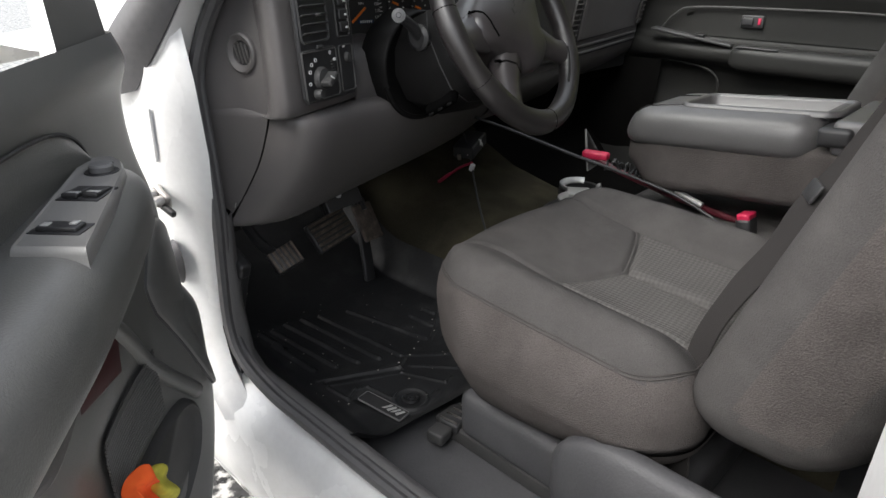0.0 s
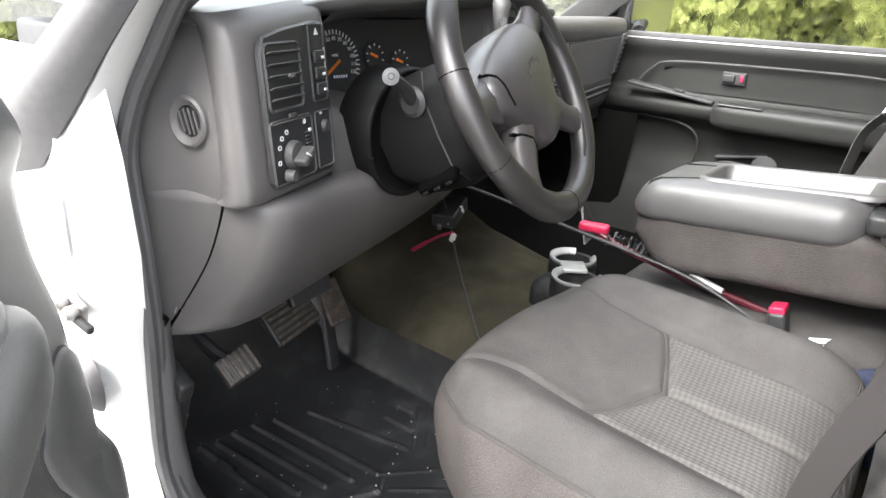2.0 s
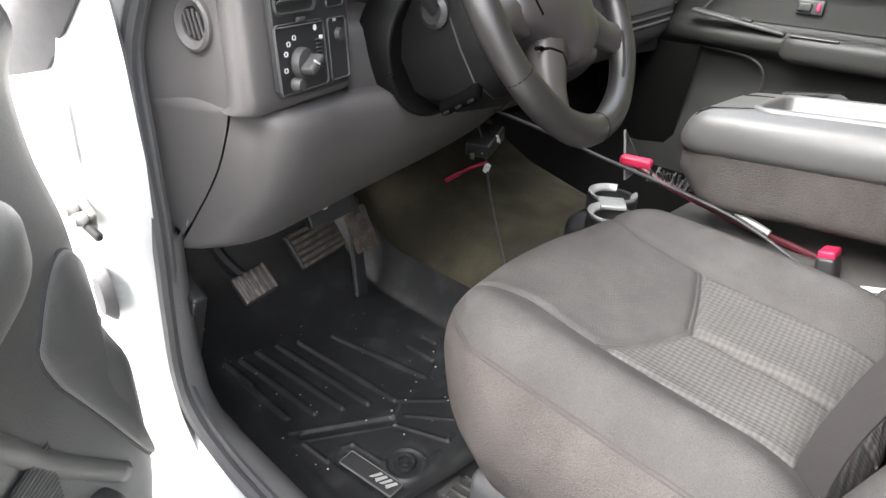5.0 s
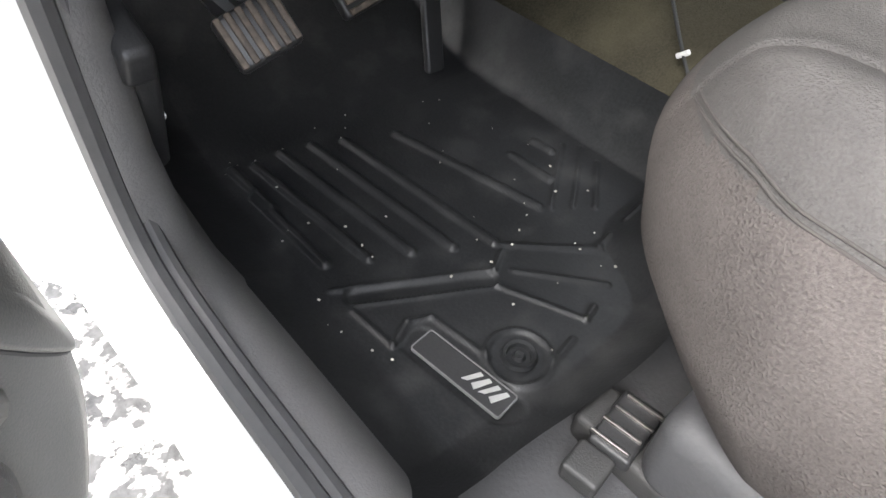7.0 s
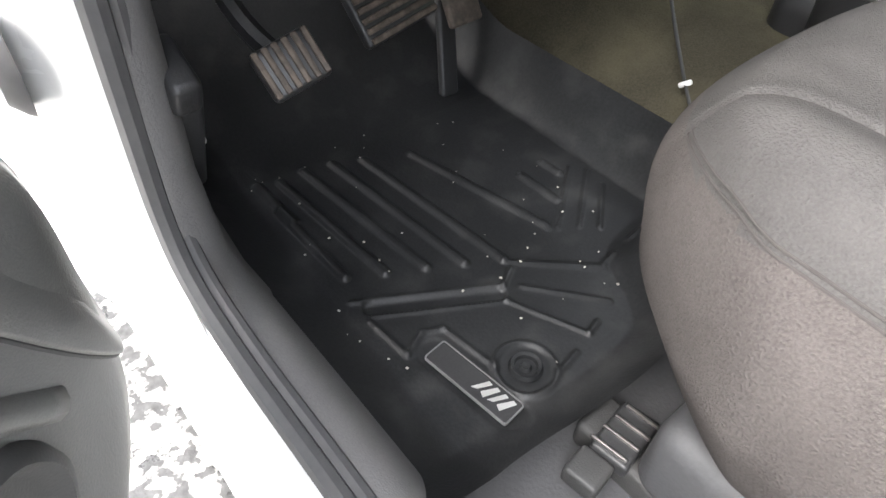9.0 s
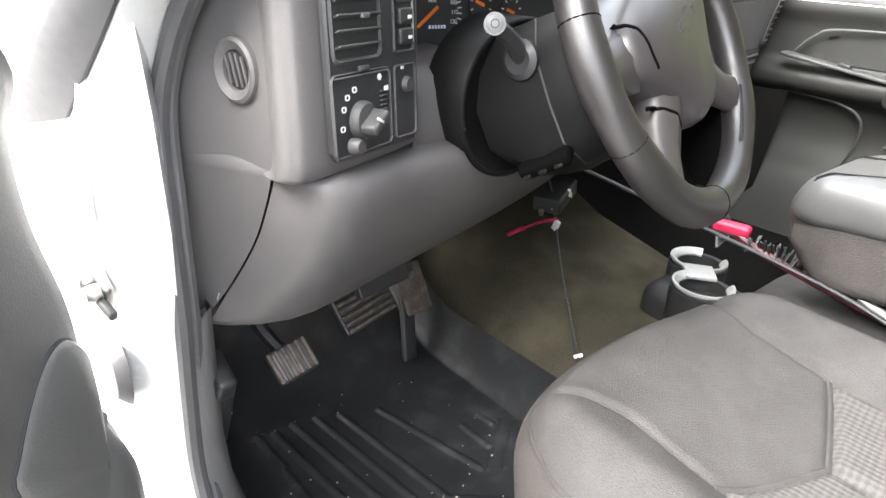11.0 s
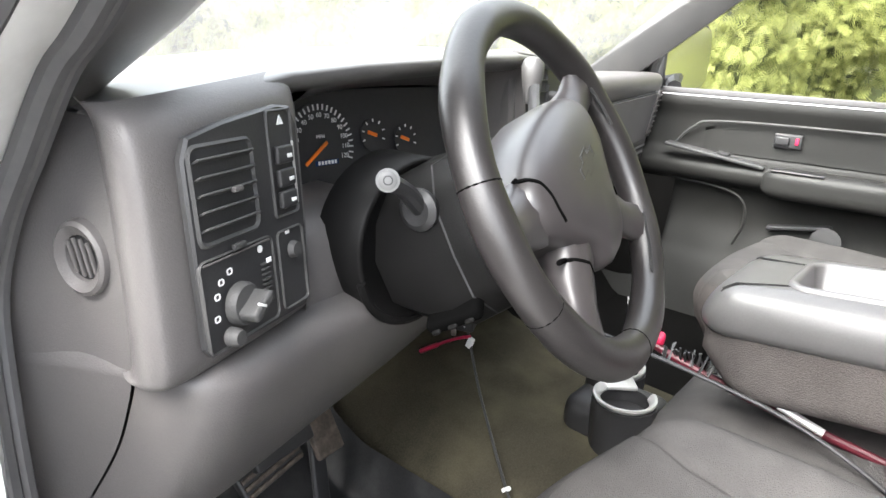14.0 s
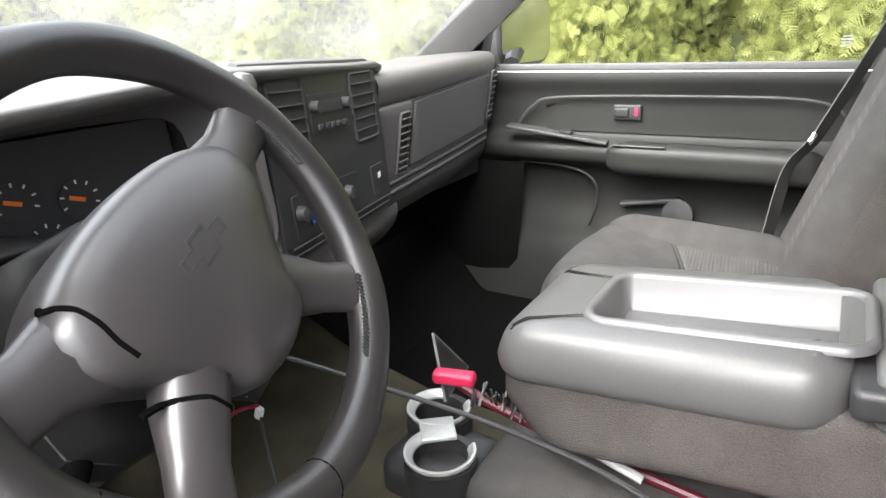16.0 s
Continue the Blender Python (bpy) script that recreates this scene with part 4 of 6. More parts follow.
# instrument recess and its cover
rim_front = [(-0.606, 0.262, 1.095), (-0.609, 0.250, 1.18), (-0.606, 0.255, 1.258), (-0.53, 0.250, 1.280), (-0.40, 0.258, 1.292), (-0.25, 0.285, 1.296), (-0.165, 0.305, 1.294), (-0.150, 0.312, 1.20), (-0.150, 0.315, 1.085), (-0.30, 0.290, 1.078), (-0.45, 0.262, 1.078), (-0.56, 0.255, 1.082)]
rim_back = [(-0.535, 0.355, 1.100), (-0.537, 0.360, 1.17), (-0.530, 0.370, 1.235), (-0.485, 0.375, 1.252), (-0.405, 0.377, 1.258), (-0.295, 0.377, 1.258), (-0.225, 0.370, 1.248), (-0.215, 0.360, 1.18), (-0.220, 0.350, 1.095), (-0.315, 0.345, 1.085), (-0.405, 0.345, 1.085), (-0.485, 0.350, 1.09)]
f, b = spline(rim_front, 4, True), spline(rim_back, 4, True)
part("cluster_hood", loft([f, [p.lerp(q, 0.08) - Vector((0, 0.0, 0)) for p, q in zip(f, b)], [p.lerp(q, 0.6) for p, q in zip(f, b)], b], True), DASH, dash, "deep shadowed hood round the gauges", sharp=180)
cl_m = basis((-0.395, 0.362, 1.172), (1, 0.0, 0), (0, 0.12, 1))
cluster = part("gauge_panel", plate([(-0.165, 0.085), (-0.16, -0.085), (0.16, -0.085), (0.165, 0.085)][::-1], 0.01, cl_m @ pose(0, 0.004, 0)), GAUGE_FACE, dash, "black instrument cluster face")


def gauge(x, z, r, needle, ticks, a0, a1, digits=()):
    g = part("speedometer" if r > 0.03 else "small_gauge", lathe([(0, -0.001), (r, -0.001), (r, 0.002), (0, 0.002)], 32, cl_m @ pose(x, 0, z, -90)), GAUGE_FACE, cluster)
    marks = []
    for k in range(ticks):
        a = radians(a0 + (a1 - a0) * k / (ticks - 1))
        marks.append(rbox((r * (0.13 if r > 0.03 else 0.2), 0.0012, r * (0.035 if r > 0.03 else 0.085)), 0.0002, 1, cl_m @ pose(x + r * 0.9 * math.cos(a), -0.0018, z + r * 0.9 * math.sin(a)) @ pose(0, 0, 0, 0, -math.degrees(a), 0)))
    part("ticks", joined(*marks), WHITE_MARK, g)
    a = radians(needle)
    part("needle", rbox((r * 0.80, 0.002, r * (0.08 if r > 0.03 else 0.22)), 0.0004, 1, cl_m @ pose(x + r * 0.22 * math.cos(a), -0.004, z + r * 0.22 * math.sin(a)) @ pose(0, 0, 0, 0, -needle, 0)), ORANGE, g, "orange needle")
    return g


def lettering(text, size, m, mt, parent, name="lettering"):
    cu = bpy.data.curves.new(name, "FONT")
    cu.body, cu.size, cu.align_x, cu.align_y, cu.extrude = text, size, "CENTER", "CENTER", 0.0002
    tmp = new(name, cu)
    bpy.context.view_layer.update()
    me = bpy.data.meshes.new_from_object(tmp)
    bpy.data.objects.remove(tmp)
    s = ([v.co.copy() for v in me.vertices], [tuple(p.vertices) for p in me.polygons])
    return part(name, moved(s, m @ pose(0, 0, 0, 90)), mt, parent, sharp=180)


speedo = gauge(-0.095, 0.022, 0.050, 215, 27, 200, -20)
for k, v in enumerate(("0", "10", "20", "30", "40", "50", "60", "70", "80", "90", "100", "110", "120")):
    a = radians(200 - 220 * k / 12)
    lettering(v, 0.0078, cl_m @ pose(-0.095 + 0.036 * math.cos(a), -0.0022, 0.022 + 0.036 * math.sin(a)), WHITE_MARK, speedo, "numeral")
lettering("MPH", 0.006, cl_m @ pose(-0.095, -0.0022, 0.034), WHITE_MARK, speedo, "unit")
part("odometer", rbox((0.034, 0.001, 0.006), 0.0003, 1, cl_m @ pose(-0.088, -0.0015, 0.004)), SCREEN, speedo)
part("odometer_digits", joined(*[rbox((0.003, 0.001, 0.0042), 0.0002, 1, cl_m @ pose(-0.100 + 0.0048 * k, -0.0022, 0.004)) for k in range(6)]), WHITE_MARK, speedo)
for x, z in ((-0.012, 0.030), (0.045, 0.020), (0.006, -0.014), (0.062, -0.026)):
    gauge(x, z, 0.0195, 160, 7, 200, -20)
part("gear_display", rbox((0.05, 0.001, 0.008), 0.0003, 1, cl_m @ pose(-0.09, -0.0015, -0.052)), SCREEN, cluster)

# centre stack
st_m = basis((0.024, 0.362, 1.180), (0.40, 0.10, 0), (0, 0.06, 1))
stack = part("centre_fascia", plate(rrect(0.41, 0.272, 0.022, 5), 0.10, st_m @ pose(0, 0.002, -0.004), 0.006), DASH, dash, "grey centre stack surround")
inner = part("stack_panel", plate(rrect(0.365, 0.240, 0.014, 4), 0.006, st_m @ pose(0.018, -0.004, -0.004), 0.002), BLACK_PLASTIC, stack, "black control panel")


def on_stack(x, z, s, name, mt, label="", y=-0.006):
    return part(name, moved(s, st_m @ pose(x, y, z)), mt, inner if inner.parent is dash else stack, label)


for vx in (0.135, -0.105):
    on_stack(vx, 0.056, plate(rrect(0.082, 0.100, 0.006), 0.003), "vent_well", GAUGE_FACE, y=-0.005)
    on_stack(vx, 0.056, frame_ring(rrect(0.092, 0.110, 0.008), rrect(0.082, 0.100, 0.006), 0.004, None, 0.002), "vent_frame", DARK_TRIM)
    for k in range(5):
        on_stack(vx, 0.020 + 0.018 * k, rbox((0.080, 0.008, 0.002), 0.0007, 1, pose(0, 0, 0, -20)), "louver", DARK_TRIM)
on_stack(0.012, 0.058, plate(rrect(0.120, 0.055, 0.004), 0.004, None, 0.001), "radio", BLACK_PLASTIC, "black car radio")
on_stack(0.014, 0.068, plate(rrect(0.075, 0.018, 0.002), 0.002), "radio_display", GAUGE_FACE, y=-0.0085)
for k in range(5):
    on_stack(-0.028 + 0.02 * k, 0.040, rbox((0.014, 0.004, 0.008), 0.0015, 1), "radio_button", DARK_TRIM, y=-0.009)
for kx in (-0.038, 0.062):
    on_stack(kx, 0.068, lathe([(0, -0.012), (0.008, -0.012), (0.009, 0), (0, 0)], 16, pose(0, 0, 0, -90)), "radio_knob", DARK_TRIM)
on_stack(-0.03, -0.070, plate(rrect(0.21, 0.060, 0.004), 0.004, None, 0.001), "climate_panel", BLACK_PLASTIC)
for sx in (-0.092, -0.062):
    on_stack(sx, -0.070, plate(rrect(0.012, 0.034, 0.001), 0.002), "climate_display", SCREEN, "small blue display", y=-0.0085)
    for k in range(4):
        on_stack(sx - 0.003 + 0.001 * k, -0.083 + 0.008 * k, rbox((0.002, 0.001, 0.005), 0.0002, 1), "display_bar", stuff("display_segment", (0.06, 0.16, 0.5), 0.3), y=-0.0105)
for kx in (-0.120, -0.022, 0.028):
    on_stack(kx, -0.066, lathe([(0, -0.012), (0.010, -0.011), (0.012, 0), (0, 0)], 18, pose(0, 0, 0, -90)), "climate_knob", DARK_TRIM)
on_stack(0.152, -0.068, plate(rrect(0.05, 0.05, 0.004), 0.003, None, 0.001), "outlet_cover", BLACK_PLASTIC)
on_stack(0.155, -0.062, rbox((0.010, 0.001, 0.010), 0.0004, 1), "outlet_symbol", WHITE_MARK, y=-0.0075)
for z in (-0.106, -0.116):
    on_stack(0.018, z, rbox((0.335, 0.003, 0.003), 0.001, 1), "lower_rib", DARK_TRIM)
part("knee_bolster", loft([spline([(x, y, 1.045), (x, y + 0.004, 1.01), (x, y + 0.06, 0.955), (x, y + 0.16, 0.93)], 4) for x, y in ((-0.145, 0.322), (0.0, 0.352), (0.15, 0.392), (0.262, 0.42))]), DASH, dash, sharp=180)

# passenger's side of the dash


def pass_y(x):
    return 0.418 + 0.113 * (x - 0.255) + 0.05 * (x - 0.255) ** 2


def pass_face(x, z, off=0.0):
    """A point on the passenger's dash face, off it towards the seat."""
    return Vector((x + off * 0.13, pass_y(x) + 0.002 + (1.215 - z) * 0.168 - off, z))


def pass_ring(x):
    y = pass_y(x) + (0.015 if x > 0.85 else 0.0)
    return spline([(x, y + 0.30, 1.268), (x, y + 0.15, 1.279), (x, y + 0.03, 1.282), (x, y + 0.002, 1.274), (x, y - 0.004, 1.255), (x, y + 0.004, 1.228), (x, y + 0.010, 1.222), (x, y + 0.002, 1.215), (x, y + 0.012, 1.16), (x, y + 0.020, 1.108),
                   (x, y + 0.024, 1.084), (x, y + 0.030, 1.05), (x, y + 0.042, 1.02), (x, y + 0.085, 0.975), (x, y + 0.16, 0.945), (x, y + 0.28, 0.93)], 3)


part("passenger_panel", loft([pass_ring(0.2215 + 0.0335 * k) for k in range(20)]), DASH, dash, sharp=180)


def face_patch(x0, x1, z0, z1, rise, off, r=0.004):
    """A shallow raised panel that follows the dash face."""
    xs = [x0, x0 + 0.0005, x0 + r] + [x0 + (x1 - x0) * k / 14 for k in range(1, 14)] + [x1 - r, x1 - 0.0005, x1]
    n = len(xs)

    def ring(e, o):
        return [pass_face(x, (z0 if e < 0.5 else z1) + rise * (x - x0) / (x1 - x0) + (0 if abs(e - 0.5) == 0.5 else (r if e < 0.5 else -r)), -0.002 if k in (0, n - 1) or o == 0 else (off * 0.6 if k in (1, n - 2) else off)) for k, x in enumerate(xs)]
    return loft([ring(0, 0), ring(0, 0.6), ring(0.1, 1), ring(0.9, 1), ring(1, 0.6), ring(1, 0)])


part("glove_box_gap", face_patch(0.352, 0.784, 1.090, 1.222, 0.012, 0.0025), GAUGE_FACE, dash, "dark gap round the glove box door")
glove = part("glove_box_door", face_patch(0.356, 0.780, 1.094, 1.218, 0.012, 0.006), DASH, dash, "grey glove box door", sharp=60)
for z, rise in ((1.072, 0.012), (1.052, 0.012)):
    part("trim_strip", tube([pass_face(0.275 + 0.03 * k, z + rise * k / 18, 0.001) for k in range(19)], 0.0035, 8), TRAY, dash, "bright moulded rib")
    part("trim_groove", tube([pass_face(0.275 + 0.03 * k, z - 0.006 + rise * k / 18, -0.0005) for k in range(19)], 0.003, 6), GAUGE_FACE, dash)
for vx, w, z0, z1 in ((0.812, 0.034, 1.110, 1.238), (0.320, 0.040, 1.084, 1.205)):
    o = pass_face(vx, (z0 + z1) / 2, 0.0)
    vm = basis(o, (1, 0.113 + 0.1 * (vx - 0.255), 0), (0, -0.168, 1))
    v = part("passenger_vent", plate(rrect(w, z1 - z0, 0.005), 0.008, vm @ pose(0, -0.003, 0), 0.002), BLACK_PLASTIC, dash, "tall narrow dash vent")
    part("vent_rim", frame_ring(rrect(w, z1 - z0, 0.005), rrect(w - 0.006, z1 - z0 - 0.006, 0.004), 0.004, vm @ pose(0, -0.005, 0), 0.001), DASH, v)
    for k in range(8):
        part("louver", rbox((w * 0.80, 0.007, 0.003), 0.0007, 1, vm @ pose(0, -0.0060, (z1 - z0) * (-0.40 + 0.114 * k)) @ pose(0, 0, 0, -25)), DASH, v)
# defroster grille on the dash top
for x0 in (-0.55, -0.22, 0.12, 0.45):
    g = part("defroster_grille", rbox((0.24, 0.05, 0.004), 0.002, 1, pose(x0, 0.66, 1.274)), BLACK_PLASTIC, dash)
    for k in range(10):
        part("bar", rbox((0.004, 0.048, 0.003), 0.001, 1, pose(x0 - 0.108 + 0.024 * k, 0.66, 1.277)), DASH_TOP, g)

from mathutils.bvhtree import BVHTree
# ---- steering column and wheel ----
col = thing("steering_column", "black plastic steering column shroud under the wheel", "steering column", (-0.44, 0.25, 1.08))
axis_m = basis((-0.440, 0.070, 1.197), (1, 0.155, 0), (0, 0.49, 0.87))


def shroud_ring(y, w, h, dz):
    return [tuple(axis_m @ Vector((x * w, y, z * h + dz))) for x, z in ((-1, -0.2), (-0.95, -0.7), (-0.6, -1), (0, -1.06), (0.6, -1), (0.95, -0.7), (1, -0.2), (0.98, 0.4), (0.75, 0.85), (0, 1), (-0.75, 0.85), (-0.98, 0.4))]


part("shroud", loft([shroud_ring(y, w, h, dz) for y, w, h, dz in ((0.046, 0.046, 0.044, 0.0), (0.052, 0.070, 0.066, -0.003), (0.060, 0.080, 0.074, -0.005), (0.080, 0.086, 0.078, -0.006), (0.115, 0.092, 0.082, -0.007), (0.145, 0.094, 0.080, -0.002), (0.175, 0.092, 0.070, 0.008))], True, True), SHROUD, col, sharp=60)
part("shroud_joint", loft([shroud_ring(y, w, h, dz) for y, w, h, dz in ((0.0895, 0.0882, 0.0798, -0.0062), (0.0915, 0.0886, 0.0800, -0.0063))], True), GAUGE_FACE, col, "dark joint between the shroud halves")
pocket = part("shroud_pocket", rbox((0.016, 0.060, 0.050), 0.006, 2, axis_m @ pose(-0.0690, 0.118, -0.061) @ pose(0, 0, 0, 0, 45, 0)), GAP, col, "dark slotted opening")
for k in range(3):
    part("slot_rib", rbox((0.004, 0.010, 0.040), 0.002, 1, axis_m @ pose(-0.0750, 0.100 + 0.019 * k, -0.067) @ pose(0, 0, 0, 0, 45, 0)), SHROUD, pocket)
part("stalk_boot", lathe([(0.012, -0.006), (0.019, -0.004), (0.020, 0.002), (0.014, 0.006), (0.0, 0.004)], 20, axis_m @ pose(-0.091, 0.105, 0.028, 0, -90, 0)), BLACK_PLASTIC, col)
well_c, WR, WH = Vector((-0.487, 0.209, 1.122)), 0.092, 0.082
part("collar_well", loft([[well_c + Vector((WR * c * math.cos(a), d + 0.006 * c * math.cos(a), WH * c * math.sin(a))) for a in [2 * math.pi * k / 40 for k in range(40)]] for c, d in ((1.0, 0.06), (1.0, 0.003), (0.95, 0.0), (0.93, 0.002), (0.2, 0.003))], True), SHROUD, col, "dark round opening round the column", sharp=180)
part("collar_lip", tube([well_c + Vector((WR * math.cos(a), 0.002 + 0.006 * math.cos(a), WH * math.sin(a))) for a in [radians(200 + 150 * k / 24) for k in range(25)]], 0.0045, 8), SHROUD, col, "rounded collar lip")
# turn stalk with a round end
stalk = part("turn_stalk", tube(spline([axis_m @ Vector((-0.088, 0.105, 0.028)), (axis_m @ Vector((-0.088, 0.105, 0.028))).lerp(Vector((-0.595, 0.151, 1.205)), 0.5) + Vector((0, 0, 0.004)), (-0.593, 0.155, 1.204)], 4), [0.0085] * 4 + [0.008] * 5, 10), BLACK_PLASTIC, col)
tip = Vector((-0.595, 0.151, 1.205))
tip_m = Matrix.Translation(tip) @ Vector((-0.40, -0.45, 0.10)).to_track_quat("Z", "Y").to_matrix().to_4x4()
part("stalk_collar", lathe([(0.006, -0.035), (0.008, -0.03), (0.0095, -0.010), (0.010, 0.0), (0.0, 0.001)], 20, tip_m), CAP_GREY, stalk, "grey stalk end")
part("stalk_cap", lathe([(0.0, 0.002), (0.006, 0.002), (0.0078, 0.001), (0.0078, -0.003), (0, -0.003)], 20, tip_m), CAP_GREY, stalk, "silver cap with a printed wiper symbol")
part("wiper_symbol", frame_ring(rrect(0.008, 0.008, 0.0035), rrect(0.006, 0.006, 0.0028), 0.001, tip_m @ pose(0, 0, 0.0025, -90)), BLACK_PLASTIC, stalk)
# column shifter
shifter = part("gear_lever", tube(spline([axis_m @ Vector((0.085, 0.06, 0.03)), (-0.30, 0.20, 1.225), (-0.235, 0.245, 1.245), (-0.210, 0.262, 1.262)], 5), 0.008, 10), BLACK_PLASTIC, col)
part("gear_lever_grip", tube([(-0.209, 0.266, 1.240), (-0.208, 0.267, 1.250), (-0.207, 0.268, 1.262), (-0.206, 0.269, 1.276), (-0.205, 0.270, 1.290), (-0.2045, 0.2705, 1.298), (-0.204, 0.271, 1.301)], [0.009, 0.0105, 0.0125, 0.0145, 0.0155, 0.012, 0.004], 14), VINYL, shifter, "grey grip of the column shifter")

wheel = thing("steering_wheel", "worn dark leather four-spoke steering wheel with a plain padded hub", "steering wheel", (-0.435, 0.095, 1.195))
R_RIM = 0.160
wm = axis_m @ pose(0, 0, 0, 0, -22, 0)
rim = [wm @ Vector((R_RIM * math.cos(a), 0, R_RIM * math.sin(a))) for a in [2 * math.pi * k / 96 for k in range(96)]]
part("rim", tube(rim, [0.0165 + 0.0012 * math.sin(5 * 2 * math.pi * k / 96) ** 2 for k in range(96)], 16, True), WHEEL_LEATHER, wheel, sharp=180)
for a in (22, 188, -112, 150):
    c = wm @ Vector((R_RIM * math.cos(radians(a)), 0, R_RIM * math.sin(radians(a))))
    tang = wm.to_3x3() @ Vector((-math.sin(radians(a)), 0, math.cos(radians(a))))
    ring = lathe([(0.0166, -0.0008), (0.0172, 0.0), (0.0166, 0.0008)], 20, Matrix.Translation(c) @ tang.to_track_quat("Z", "Y").to_matrix().to_4x4())
    part("rim_seam", ring, GAP, wheel, "stitched seam of the leather")
for a0, a1 in ((-6, 12), (-75, -48)):
    for k in range(22):
        a = radians(a0 + (a1 - a0) * k / 21)
        part("stitch", rbox((0.010, 0.002, 0.0022), 0.0007, 1, wm @ pose((R_RIM - 0.0135) * math.cos(a), -0.0105, (R_RIM - 0.0135) * math.sin(a)) @ pose(0, 0, 0, 0, -math.degrees(a) + 25, 0)), BLACK_PLASTIC, wheel)
HUB = [(-0.102, 0.010), (-0.098, 0.042), (-0.058, 0.062), (0, 0.068), (0.058, 0.062), (0.098, 0.042), (0.102, 0.010), (0.075, -0.022), (0.050, -0.052), (0.036, -0.078), (0.0, -0.086), (-0.036, -0.078), (-0.050, -0.052), (-0.075, -0.022)]
hub = spline([(x, 0, z) for x, z in HUB], 4, True)
rings = []
for sc, y in ((0.97, 0.050), (1.0, 0.020), (0.995, 0.004), (0.96, -0.006), (0.88, -0.013), (0.70, -0.019), (0.45, -0.0225), (0.2, -0.024)):
    rings.append([wm @ Vector((p.x * sc, y, p.z * sc - 0.004 * (1 - sc))) for p in hub])
part("hub_pad", loft(rings, True, True), HUB_PLASTIC, wheel, "padded grey hub cover", sharp=60)
emblem = [(-0.026, -0.0045), (-0.0095, -0.0045), (-0.0115, -0.0105), (0.008, -0.0105), (0.010, -0.0045), (0.024, -0.0045), (0.026, 0.0045), (0.0095, 0.0045), (0.0115, 0.0105), (-0.008, 0.0105), (-0.010, 0.0045), (-0.024, 0.0045)]
part("emblem", frame_ring([(x, z) for x, z in emblem], [(x * 0.84, z * 0.80) for x, z in emblem], 0.003, wm @ pose(0, -0.0240, 0.012)), DARK_TRIM, wheel, "embossed plain badge outline")


def spoke(a, w0, w1, r0=0.045):
    d = Vector((math.cos(radians(a)), 0, math.sin(radians(a))))
    s = Vector((-d.z, 0, d.x))
    rings = []
    for r, w, y, t in ((r0, w0, 0.012, 0.024), (0.09, w0 * 0.92, 0.012, 0.020), (0.120, w1 * 1.05, 0.008, 0.015), (0.140, w1 * 1.1, 0.003, 0.012), (0.152, w1 * 1.45, 0.0, 0.010)):
        rings.append([wm @ (d * r + s * (w * cx) + Vector((0, y + t * cy, 0))) for cx, cy in ((-0.5, 0.3), (-0.5, -0.3), (-0.36, -0.75), (0, -1.0), (0.36, -0.75), (0.5, -0.3), (0.5, 0.3), (0.3, 1), (-0.3, 1))])
    return loft(rings, True, True)


SPOKES = ((15, 0.066, 0.040), (165, 0.066, 0.040), (-50, 0.052, 0.038), (-146, 0.052, 0.038))
for a, w0, w1 in SPOKES:
    part("spoke", spoke(a, w0, w1), HUB_PLASTIC, wheel, sharp=70)
part("hub_back", lathe([(0.055, 0.055), (0.06, 0.02), (0.05, 0.0), (0, 0.0)], 20, wm @ pose(0, 0.03, 0, -90)), BLACK_PLASTIC, wheel)
solid = joined(loft(rings, True, True), *[spoke(a, w0, w1) for a, w0, w1 in SPOKES])
skin = BVHTree.FromPolygons(*solid)
ax_dir = (wm.to_3x3() @ Vector((0, 1, 0))).normalized()


def on_skin(x, z):
    """The point of hub and spokes under wheel coordinates x, z."""
    o = wm @ Vector((x, -0.2, z))
    hit_at = skin.ray_cast(o, ax_dir)[0]
    return hit_at if hit_at is not None else wm @ Vector((x, 0.0, z))


for pts in ([(0.084, 0.053), (0.0794, 0.0435), (0.079, 0.030), (0.081, 0.016), (0.080, 0.003)], [(0.098, -0.022), (0.086, -0.028), (0.076, -0.038), (0.068, -0.050), (0.063, -0.066)]):
    line = [on_skin(-p.x, p.z) + ax_dir * 0.0016 for p in spline([(x, 0, z) for x, z in pts], 6)]
    part("hub_gap", tube(line, 0.0024, 6), GAP, wheel, "dark joint between hub and spoke")


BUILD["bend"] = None
